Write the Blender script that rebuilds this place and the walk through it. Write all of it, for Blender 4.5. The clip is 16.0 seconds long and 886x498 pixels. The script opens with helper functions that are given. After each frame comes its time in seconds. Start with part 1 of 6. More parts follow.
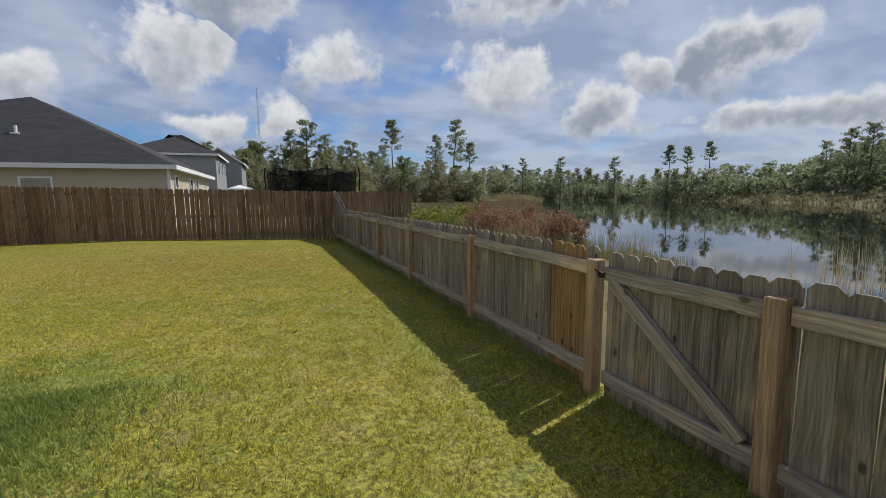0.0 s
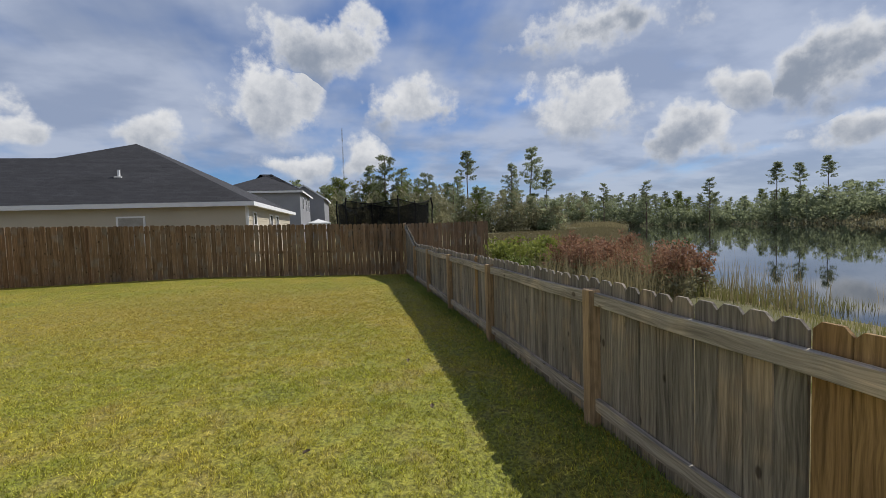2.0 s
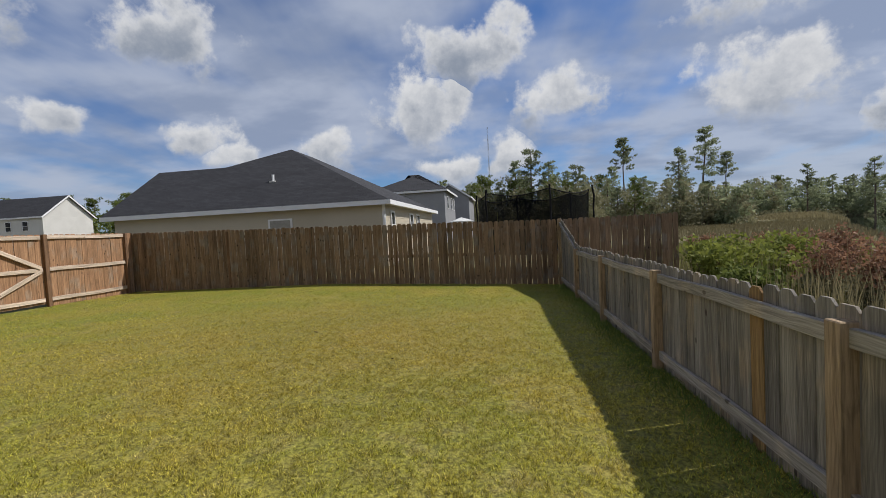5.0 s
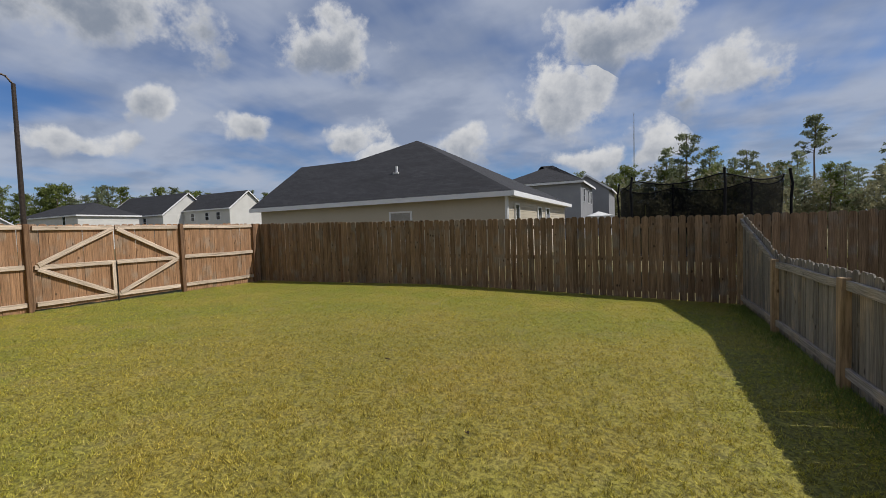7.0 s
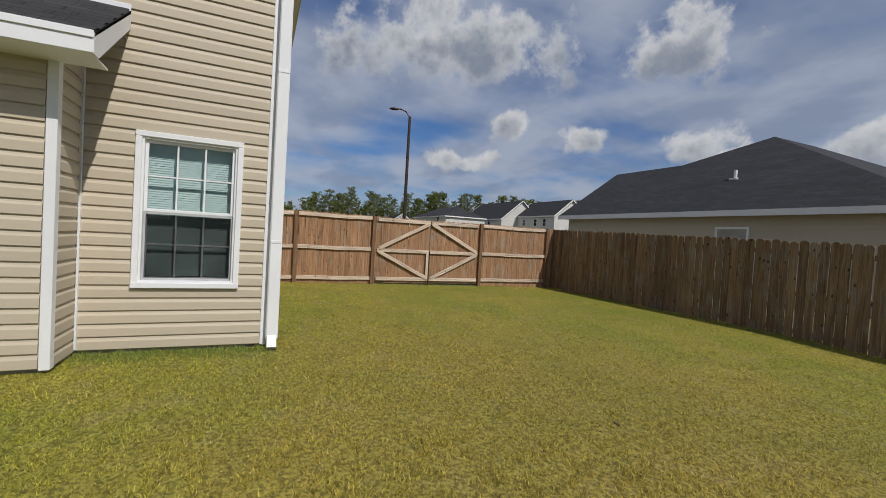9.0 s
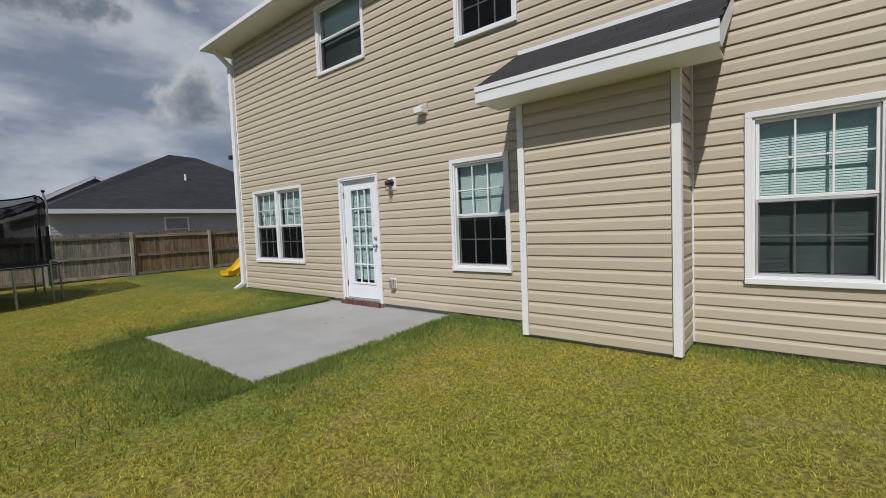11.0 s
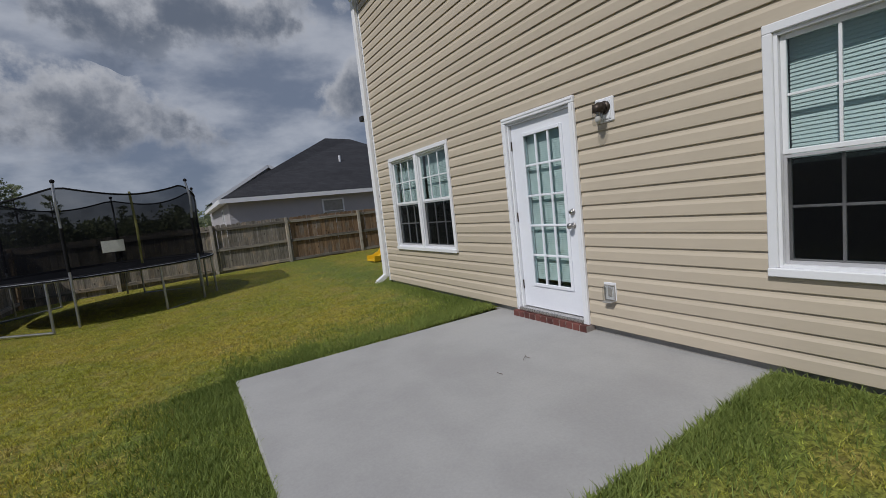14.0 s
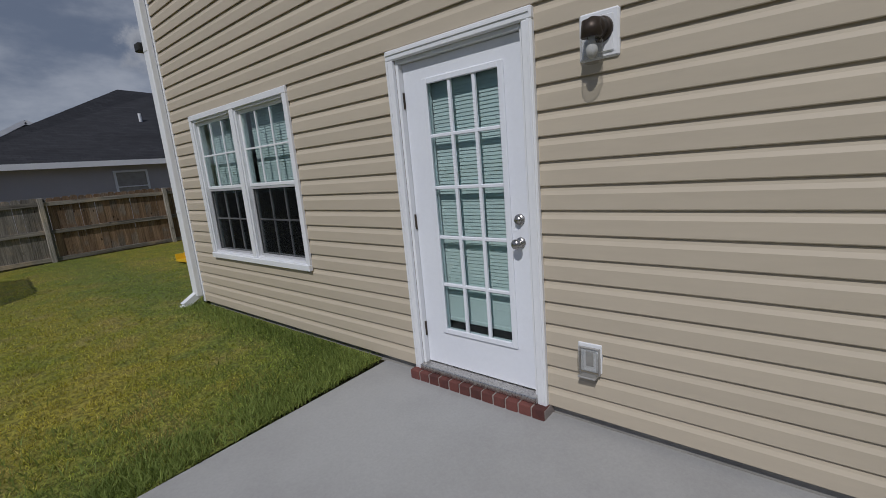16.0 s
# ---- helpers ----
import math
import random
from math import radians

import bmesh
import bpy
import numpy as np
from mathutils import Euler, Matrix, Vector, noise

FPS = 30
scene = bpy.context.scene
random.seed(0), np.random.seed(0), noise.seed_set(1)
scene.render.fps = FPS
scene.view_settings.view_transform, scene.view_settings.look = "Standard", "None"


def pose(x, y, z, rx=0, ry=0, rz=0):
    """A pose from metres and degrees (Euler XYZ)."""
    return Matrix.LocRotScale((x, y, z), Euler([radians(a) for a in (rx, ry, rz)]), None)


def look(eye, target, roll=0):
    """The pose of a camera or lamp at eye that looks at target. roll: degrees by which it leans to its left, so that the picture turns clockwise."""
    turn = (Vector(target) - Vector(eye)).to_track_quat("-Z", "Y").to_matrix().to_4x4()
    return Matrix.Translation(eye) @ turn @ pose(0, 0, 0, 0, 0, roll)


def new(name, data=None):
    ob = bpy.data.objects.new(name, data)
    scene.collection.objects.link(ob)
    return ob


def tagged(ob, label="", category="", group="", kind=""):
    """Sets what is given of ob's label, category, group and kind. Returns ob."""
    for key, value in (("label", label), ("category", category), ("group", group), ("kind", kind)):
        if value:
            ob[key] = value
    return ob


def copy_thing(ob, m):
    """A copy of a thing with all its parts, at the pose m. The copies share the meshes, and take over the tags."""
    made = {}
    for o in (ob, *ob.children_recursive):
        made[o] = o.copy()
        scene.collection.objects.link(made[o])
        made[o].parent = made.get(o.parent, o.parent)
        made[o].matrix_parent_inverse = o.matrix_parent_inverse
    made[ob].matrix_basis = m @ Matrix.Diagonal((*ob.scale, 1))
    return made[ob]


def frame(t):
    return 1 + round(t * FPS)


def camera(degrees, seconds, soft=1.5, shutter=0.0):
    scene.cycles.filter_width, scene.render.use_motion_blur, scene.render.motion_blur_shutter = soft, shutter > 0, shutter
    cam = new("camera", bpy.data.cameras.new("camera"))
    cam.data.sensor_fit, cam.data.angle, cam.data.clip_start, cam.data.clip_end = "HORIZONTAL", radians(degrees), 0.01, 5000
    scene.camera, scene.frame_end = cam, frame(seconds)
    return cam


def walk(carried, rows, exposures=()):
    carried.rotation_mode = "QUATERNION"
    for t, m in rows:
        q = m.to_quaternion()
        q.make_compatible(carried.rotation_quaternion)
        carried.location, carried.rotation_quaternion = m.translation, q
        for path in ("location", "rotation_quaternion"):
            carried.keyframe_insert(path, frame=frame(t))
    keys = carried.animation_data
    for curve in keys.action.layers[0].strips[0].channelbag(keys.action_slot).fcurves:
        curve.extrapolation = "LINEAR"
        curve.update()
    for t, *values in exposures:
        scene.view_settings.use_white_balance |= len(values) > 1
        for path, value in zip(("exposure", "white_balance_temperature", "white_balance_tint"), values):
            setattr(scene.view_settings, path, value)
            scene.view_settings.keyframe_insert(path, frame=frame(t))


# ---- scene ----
cam = camera(91.6, 16.0, soft=0.8)
PATH = [
    (0, (0.109, 1.994, 1.35), (0.824, 3.845, 1.103), -0.5),
    (0.5, (0.268, 2.352, 1.344), (0.898, 4.235, 1.103), -0.1),
    (1, (0.362, 2.765, 1.363), (0.817, 4.703, 1.17), 0.3),
    (1.5, (0.466, 3.212, 1.388), (0.917, 5.158, 1.292), -1.2),
    (2, (0.591, 3.681, 1.372), (0.976, 5.641, 1.269), -1.9),
    (2.5, (0.565, 4.166, 1.377), (0.669, 6.16, 1.273), -2.5),
    (3, (0.565, 4.655, 1.388), (0.641, 6.65, 1.277), -2.3),
    (3.5, (0.648, 5.211, 1.394), (0.587, 7.207, 1.287), -2.5),
    (3.7, (0.655, 5.43, 1.409), (0.524, 7.422, 1.297), -3.0),
    (5.8, (0.773, 7.482, 1.371), (0.479, 9.459, 1.296), -2.9),
    (6, (0.79, 7.686, 1.378), (0.479, 9.66, 1.296), -2.6),
    (6.5, (0.723, 8.134, 1.411), (0.063, 10.02, 1.321), -2.1),
    (7, (0.573, 8.564, 1.419), (-0.289, 10.367, 1.33), -1.9),
    (7.5, (0.558, 8.954, 1.404), (-0.634, 10.56, 1.368), -1.6),
    (8, (0.521, 9.327, 1.399), (-0.819, 10.812, 1.372), 0.2),
    (8.5, (0.433, 9.682, 1.411), (-1.018, 11.058, 1.381), 3.8),
    (9, (0.4, 9.912, 1.379), (-1.434, 10.708, 1.321), 3.4),
    (9.5, (0.379, 9.978, 1.386), (-1.553, 10.49, 1.334), 2.2),
    (10, (0.375, 9.833, 1.354), (-1.622, 9.739, 1.298), 0.7),
    (10.2, (0.365, 9.701, 1.344), (-1.6, 9.333, 1.279), -0.5),
    (12.3, (-0.568, 8.312, 1.353), (-1.418, 6.516, 1.133), -3.0),
    (12.5, (-0.675, 8.161, 1.343), (-1.547, 6.374, 1.119), -4.2),
    (13, (-1.009, 7.669, 1.368), (-1.905, 5.904, 1.08), -1.9),
    (13.5, (-1.207, 7.158, 1.387), (-2.135, 5.406, 1.124), -2.2),
    (14, (-1.448, 6.733, 1.375), (-2.466, 5.024, 1.172), -6.2),
    (14.5, (-1.721, 6.269, 1.455), (-2.863, 4.636, 1.287), -6.6),
    (15, (-1.922, 5.774, 1.46), (-3.236, 4.289, 1.202), -3.3),
    (15.5, (-2.198, 5.415, 1.415), (-3.599, 4.049, 1.005), -7.2),
    (16, (-2.529, 5.034, 1.512), (-4.04, 3.781, 1.126), -4.9),
]
walk(cam, [(t, look(eye, target, roll)) for t, eye, target, roll in PATH],
     [(0.0, -0.18, 6500, 10), (3.5, -0.22, 6500, 10), (8.0, -0.47, 6550, 10), (10.2, -0.63, 6400, 10), (12.3, -0.65, 6350, 10), (13.5, -0.82, 6250, 11), (16.0, -1.24, 6050, 12)])

# ---- world and sun ----
SUN_TRAVEL = Vector((-1.0, -0.38, -1.18)).normalized()
ELEV = math.asin(-SUN_TRAVEL.z)
AZ = math.atan2(-SUN_TRAVEL.x, -SUN_TRAVEL.y)
sun_data = bpy.data.lights.new("sun", "SUN")
sun_data.energy, sun_data.angle, sun_data.color = 5.0, radians(0.53), (1.0, 0.955, 0.89)
sun = new("sun", sun_data)
sun.matrix_world = look((0, 0, 60), Vector((0, 0, 60)) + SUN_TRAVEL)


class Net:
    """A small builder for node trees."""

    def __init__(self, tree):
        self.tree = tree
        self.nodes, self.links = tree.nodes, tree.links
        self.nodes.clear()

    def add(self, kind):
        return self.nodes.new(kind)

    def put(self, socket, value):
        if isinstance(value, bpy.types.NodeSocket):
            self.links.new(value, socket)
        elif value is not None:
            socket.default_value = value

    def math(self, op, a, b=None, c=None, clamp=False):
        n = self.add("ShaderNodeMath")
        n.operation, n.use_clamp = op, clamp
        for s, v in zip(n.inputs, (a, b, c)):
            self.put(s, v)
        return n.outputs[0]

    def vec(self, op, a, b=None, c=None):
        n = self.add("ShaderNodeVectorMath")
        n.operation = op
        for s, v in zip(n.inputs, (a, b, c)):
            self.put(s, v)
        return n.outputs["Value"] if op in ("LENGTH", "DOT_PRODUCT") else n.outputs[0]

    def xyz(self, x, y, z):
        n = self.add("ShaderNodeCombineXYZ")
        for s, v in zip(n.inputs, (x, y, z)):
            self.put(s, v)
        return n.outputs[0]

    def noise(self, vector, scale, detail=3.0, rough=0.55):
        n = self.add("ShaderNodeTexNoise")
        self.put(n.inputs["Vector"], vector)
        n.inputs["Scale"].default_value, n.inputs["Detail"].default_value, n.inputs["Roughness"].default_value = scale, detail, rough
        return n.outputs["Fac"]

    def mix(self, fac, a, b, blend="MIX"):
        n = self.add("ShaderNodeMix")
        n.data_type, n.blend_type = "RGBA", blend
        self.put(n.inputs[0], fac)
        for s, v in ((n.inputs[6], a), (n.inputs[7], b)):
            self.put(s, (*v, 1.0) if isinstance(v, tuple) and len(v) == 3 else v)
        return n.outputs[2]

    def span(self, v, a, b, lo=0.0, hi=1.0, smooth=True):
        n = self.add("ShaderNodeMapRange")
        n.interpolation_type = "SMOOTHSTEP" if smooth else "LINEAR"
        for s, x in zip(n.inputs, (v, a, b, lo, hi)):
            self.put(s, x)
        return n.outputs[0]


# cumulus clouds of the day: compass angle, height, half width, half height (degrees), greyness
CLOUDS = ((-9, 15.6, 5.0, 5.0, 0.1), (5.8, 15.6, 5.2, 3.3, 0.25), (31, 22.4, 8.5, 3.0, 0.9), (30, 14, 6, 4.2, 0.0), (55, 14, 5.5, 4.5, 0.9), (42, 9.3, 4, 2.6, 0.6),
          (48, 13, 3.2, 2.2, 0.1), (-21.5, 11.2, 4, 2.0, 0.2), (-1.5, 22, 7, 3.5, 0.5), (0.5, 9.2, 2.5, 2.5, 0.0), (-7, 8.6, 4.5, 1.5, 0.0), (60, 7.5, 9, 1.7, 0.6),
          (-33, 10.6, 4, 1.6, 0.1), (-37, 12.5, 3.5, 2, 0.2), (-57, 13.3, 3.5, 2.2, 0.3), (-49.4, 12.6, 2.6, 1.5, 0.3), (-64.6, 9.8, 3.6, 1.3, 0.0), (-40, 22, 5, 3.4, 0.6),
          (-68, 23.5, 13, 4.8, 0.75), (172, 12.6, 9, 4, 0.7), (-176, 23, 13, 4, 0.8), (-159.5, 14, 5, 3.5, 0.4))


def sky():
    w = bpy.data.worlds.new("sky")
    scene.world = w
    w.use_nodes = True
    n = Net(w.node_tree)
    tex = n.add("ShaderNodeTexSky")
    tex.sky_type, tex.sun_disc, tex.sun_elevation, tex.sun_rotation, tex.dust_density = "NISHITA", False, ELEV, AZ, 0.6
    view = n.add("ShaderNodeTexCoord").outputs["Generated"]
    sep = n.add("ShaderNodeSeparateXYZ")
    n.put(sep.inputs[0], view)
    x, y, z = sep.outputs
    deg = 180 / math.pi
    az = n.math("MULTIPLY", n.math("ARCTAN2", x, y), deg)
    el = n.math("MULTIPLY", n.math("ARCSINE", z), deg)
    back = n.math("MULTIPLY", n.math("ARCTAN2", n.math("MULTIPLY", x, -1.0), n.math("MULTIPLY", y, -1.0)), deg)
    # billows bend the outlines of the clouds
    warp = n.add("ShaderNodeTexNoise")
    n.put(warp.inputs["Vector"], view)
    warp.inputs["Scale"].default_value, warp.inputs["Detail"].default_value = 6.0, 3.0
    bent = n.vec("MULTIPLY", n.vec("SUBTRACT", warp.outputs["Color"], (0.5, 0.5, 0.5)), (13.0, 7.0, 0.0))
    front_half, back_half = n.vec("ADD", n.xyz(az, el, 0.0), bent), n.vec("ADD", n.xyz(back, el, 0.0), bent)
    puff = n.noise(view, 10.0, 7.0, 0.58)
    fine = n.noise(view, 30.0, 6.0, 0.62)
    bump = n.math("ADD", n.math("MULTIPLY", n.math("SUBTRACT", puff, 0.5), 2.7), n.math("MULTIPLY", n.math("SUBTRACT", fine, 0.5), 1.0))
    near, low, dim = 9.0, 0.0, 0.0
    for a, e, hw, hh, dark in CLOUDS:
        half = front_half if abs(a) < 100 else back_half
        a = a if abs(a) < 100 else a - math.copysign(180, a)
        v = n.vec("MULTIPLY_ADD", half, (1 / hw, 1 / hh, 0), (-a / hw, -e / hh, 0))
        d = n.vec("LENGTH", v)
        s = n.add("ShaderNodeSeparateXYZ")
        n.put(s.inputs[0], v)
        closer = n.math("LESS_THAN", d, near)
        low = n.math("ADD", n.math("MULTIPLY", closer, s.outputs[1]), n.math("MULTIPLY", n.math("SUBTRACT", 1.0, closer), low))
        dim = n.math("ADD", n.math("MULTIPLY", closer, dark), n.math("MULTIPLY", n.math("SUBTRACT", 1.0, closer), dim))
        near = n.math("MINIMUM", d, near)
    body = n.math("SUBTRACT", near, bump)
    cover = n.span(body, 1.25, 0.62)
    # soft towards the flat base
    cover = n.math("MULTIPLY", cover, n.span(low, -1.25, -0.35, 0.45, 1.0))
    light = n.math("ADD", n.math("MULTIPLY", low, 0.50), n.math("ADD", n.math("MULTIPLY", n.math("SUBTRACT", puff, 0.5), -1.6), n.math("MULTIPLY", n.math("SUBTRACT", fine, 0.5), 1.4)))
    light = n.math("ADD", light, n.math("MULTIPLY", n.math("SUBTRACT", body, 0.4), 0.45))
    # thick clouds are grey within and lit along their rims
    light = n.math("SUBTRACT", light, n.math("MULTIPLY", dim, n.span(body, 1.15, 0.2, -0.1, 0.95)))
    light = n.span(light, -1.15, 0.85)
    cumulus = n.mix(light, (0.30, 0.35, 0.44), (0.86, 0.87, 0.89))
    # high thin veil and broken layers, drawn out by perspective
    over = n.vec("SCALE", view)
    n.put(over.node.inputs["Scale"], n.math("DIVIDE", 1.0, n.math("ADD", n.math("MAXIMUM", z, 0.0), 0.20)))
    veil = n.noise(n.vec("MULTIPLY", over, (1.0, 1.25, 0.5)), 1.15, 4.0, 0.48)
    streak = n.noise(n.vec("MULTIPLY", over, (2.2, 0.9, 0.6)), 2.1, 4.0, 0.5)
    tone = n.noise(n.vec("ADD", n.vec("MULTIPLY", over, (1.1, 1.4, 0.9)), (5.0, 3.0, 1.0)), 2.0, 5.0, 0.5)
    veil = n.math("ADD", n.math("MULTIPLY", veil, 0.72), n.math("MULTIPLY", streak, 0.28))
    south = n.span(y, 0.05, -0.75)
    east = n.span(x, 0.25, 0.85)
    veil = n.span(n.math("ADD", veil, n.math("ADD", n.math("MULTIPLY", south, 0.22), n.math("MULTIPLY", east, 0.16))), 0.33, 0.58)
    # unseen overhead part of the veil thinned to lessen the skylight in shade
    veil = n.math("MULTIPLY", veil, n.span(el, 36.0, 58.0, 1.0, 0.3))
    blue = n.mix(1.0, tex.outputs[0], (0.050, 0.074, 0.112), "MULTIPLY")
    bright = n.mix(n.span(tone, 0.36, 0.62), (0.34, 0.405, 0.55), (0.52, 0.58, 0.71))
    lumps = n.noise(n.vec("MULTIPLY", view, (1.0, 1.0, 2.2)), 4.2, 6.0, 0.55)
    dull = n.mix(n.span(lumps, 0.36, 0.66), (0.30, 0.35, 0.44), (0.76, 0.79, 0.84))
    cloudy = n.mix(south, bright, dull)
    col = n.mix(n.math("MULTIPLY", veil, 0.88), blue, cloudy)
    col = n.mix(n.span(el, 7.0, 0.5, 0.0, 0.35), col, (0.48, 0.55, 0.67))
    grey = n.mix(n.math("MULTIPLY", south, 0.7), cumulus, n.mix(light, (0.19, 0.225, 0.29), (0.80, 0.81, 0.84)))
    col = n.mix(cover, col, grey)
    bg = n.add("ShaderNodeBackground")
    n.put(bg.inputs[0], col)
    bg.inputs[1].default_value = 1.0
    n.links.new(bg.outputs[0], n.add("ShaderNodeOutputWorld").inputs[0])


sky()


# ---- materials ----
def material(name, c1, c2, rough=0.7, scale=4.0, fine=60.0, bump=0.2, depth=0.004, metal=0.0, stretch=(1, 1, 1), vary=0.15, spec=0.4, island=False, third=None, grain=0.5):
    """A surface with variation at two scales, some per object or per island, and fine relief."""
    m = bpy.data.materials.new(name)
    m.use_nodes = True
    n = Net(m.node_tree)
    co = n.add("ShaderNodeTexCoord").outputs["Object"]
    rnd = n.add("ShaderNodeNewGeometry").outputs["Random Per Island"] if island else n.add("ShaderNodeObjectInfo").outputs["Random"]
    shift = n.vec("ADD", co, n.xyz(n.math("MULTIPLY", rnd, 37.0), n.math("MULTIPLY", rnd, 19.0), n.math("MULTIPLY", rnd, 53.0))) if vary else co
    st = n.vec("MULTIPLY", shift, stretch)
    big = n.noise(st, scale, 4.0)
    small = n.noise(st, fine, 4.0, 0.65)
    col = n.mix(n.span(big, 0.35, 0.65), c1, c2)
    if third:
        col = n.mix(n.span(n.noise(shift, scale * 0.37, 3.0), 0.56, 0.70), col, third)
    shade = n.math("ADD", n.math("MULTIPLY", small, grain), n.math("ADD", 1.0 - grain / 2 - vary / 2, n.math("MULTIPLY", rnd, vary)))
    col = n.mix(1.0, col, n.xyz(shade, shade, shade), "MULTIPLY")
    b = n.add("ShaderNodeBsdfPrincipled")
    n.put(b.inputs["Base Color"], col)
    n.put(b.inputs["Roughness"], n.math("ADD", rough - 0.08, n.math("MULTIPLY", small, 0.16)))
    b.inputs["Metallic"].default_value, b.inputs["Specular IOR Level"].default_value = metal, spec
    if bump:
        bp = n.add("ShaderNodeBump")
        bp.inputs["Strength"].default_value, bp.inputs["Distance"].default_value = bump, depth
        n.put(bp.inputs["Height"], n.math("ADD", small, n.math("MULTIPLY", big, 0.6)))
        n.links.new(bp.outputs[0], b.inputs["Normal"])
    n.links.new(b.outputs[0], n.add("ShaderNodeOutputMaterial").inputs[0])
    return m


def wood(name, c1, c2, knot, vary=0.35, stain=None):
    """Rough-sawn board: grain along z, knots, weathering."""
    m = bpy.data.materials.new(name)
    m.use_nodes = True
    n = Net(m.node_tree)
    co = n.add("ShaderNodeTexCoord").outputs["Object"]
    rnd = n.add("ShaderNodeObjectInfo").outputs["Random"]
    co = n.vec("ADD", co, n.xyz(n.math("MULTIPLY", rnd, 41.0), n.math("MULTIPLY", rnd, 23.0), n.math("MULTIPLY", rnd, 67.0)))
    warp = n.noise(n.vec("MULTIPLY", co, (3, 3, 0.8)), 1.6, 2.0)
    bent = n.vec("ADD", co, n.xyz(n.math("MULTIPLY", warp, 0.06), 0.0, 0.0))
    grain = n.noise(n.vec("MULTIPLY", bent, (1, 1, 0.035)), 60.0, 5.0, 0.7)
    band = n.noise(n.vec("MULTIPLY", bent, (1, 1, 0.05)), 14.0, 3.0)
    blotch = n.noise(co, 2.2, 3.0)
    vor = n.add("ShaderNodeTexVoronoi")
    n.put(vor.inputs["Vector"], n.vec("MULTIPLY", bent, (1, 1, 0.55)))
    vor.inputs["Scale"].default_value = 7.0
    knots = n.span(vor.outputs["Distance"], 0.15, 0.07)
    col = n.mix(n.span(band, 0.3, 0.7), c1, c2)
    if stain:
        col = n.mix(n.span(blotch, 0.5, 0.72), col, stain)
    # flat-sawn growth rings run round the knots
    ring = n.add("ShaderNodeTexWave")
    n.put(ring.inputs["Vector"], n.vec("MULTIPLY", n.vec("ADD", bent, n.xyz(n.math("MULTIPLY", vor.outputs["Distance"], 0.05), 0.0, 0.0)), (1, 1, 0.06)))
    for key, value in (("Scale", 15.0), ("Distortion", 8.0), ("Detail", 2.0), ("Detail Scale", 0.8)):
        ring.inputs[key].default_value = value
    col = n.mix(n.math("MULTIPLY", n.span(ring.outputs["Fac"], 0.45, 0.95), 0.2), col, knot)
    col = n.mix(n.math("MULTIPLY", knots, 0.9), col, knot)
    shade = n.math("ADD", n.math("MULTIPLY", n.span(grain, 0.28, 0.72), 0.9), n.math("ADD", 0.66 - vary / 2, n.math("MULTIPLY", rnd, vary)))
    col = n.mix(1.0, col, n.xyz(shade, shade, shade), "MULTIPLY")
    b = n.add("ShaderNodeBsdfPrincipled")
    n.put(b.inputs["Base Color"], col)
    b.inputs["Roughness"].default_value, b.inputs["Specular IOR Level"].default_value = 0.85, 0.25
    bp = n.add("ShaderNodeBump")
    bp.inputs["Strength"].default_value, bp.inputs["Distance"].default_value = 0.35, 0.003
    n.put(bp.inputs["Height"], n.math("SUBTRACT", grain, n.math("MULTIPLY", knots, 0.4)))
    n.links.new(bp.outputs[0], b.inputs["Normal"])
    n.links.new(b.outputs[0], n.add("ShaderNodeOutputMaterial").inputs[0])
    return m


def glass(name, tint=(0.92, 0.96, 0.95), clear=0.9):
    m = bpy.data.materials.new(name)
    m.use_nodes = True
    n = Net(m.node_tree)
    t = n.add("ShaderNodeBsdfTransparent")
    t.inputs[0].default_value = (*[c * clear for c in tint], 1)
    g = n.add("ShaderNodeBsdfGlossy")
    g.inputs["Roughness"].default_value = 0.02
    f = n.add("ShaderNodeLayerWeight")
    f.inputs[0].default_value = 0.5
    mx = n.add("ShaderNodeMixShader")
    n.put(mx.inputs[0], n.math("ADD", 0.045, n.math("MULTIPLY", n.math("POWER", f.outputs["Facing"], 4.0), 0.7)))
    n.links.new(t.outputs[0], mx.inputs[1])
    n.links.new(g.outputs[0], mx.inputs[2])
    n.links.new(mx.outputs[0], n.add("ShaderNodeOutputMaterial").inputs[0])
    return m


def mesh_screen(name, colour, see):
    """Woven netting: partly open cloth."""
    m = bpy.data.materials.new(name)
    m.use_nodes = True
    n = Net(m.node_tree)
    t = n.add("ShaderNodeBsdfTransparent")
    d = n.add("ShaderNodeBsdfPrincipled")
    d.inputs["Base Color"].default_value, d.inputs["Roughness"].default_value, d.inputs["Specular IOR Level"].default_value = (*colour, 1), 0.9, 0.05
    co = n.add("ShaderNodeTexCoord").outputs["Object"]
    mx = n.add("ShaderNodeMixShader")
    n.put(mx.inputs[0], n.span(n.noise(co, 1.3, 3.0), 0.3, 0.7, 1 - see - 0.06, 1 - see + 0.06))
    n.links.new(t.outputs[0], mx.inputs[1])
    n.links.new(d.outputs[0], mx.inputs[2])
    n.links.new(mx.outputs[0], n.add("ShaderNodeOutputMaterial").inputs[0])
    return m


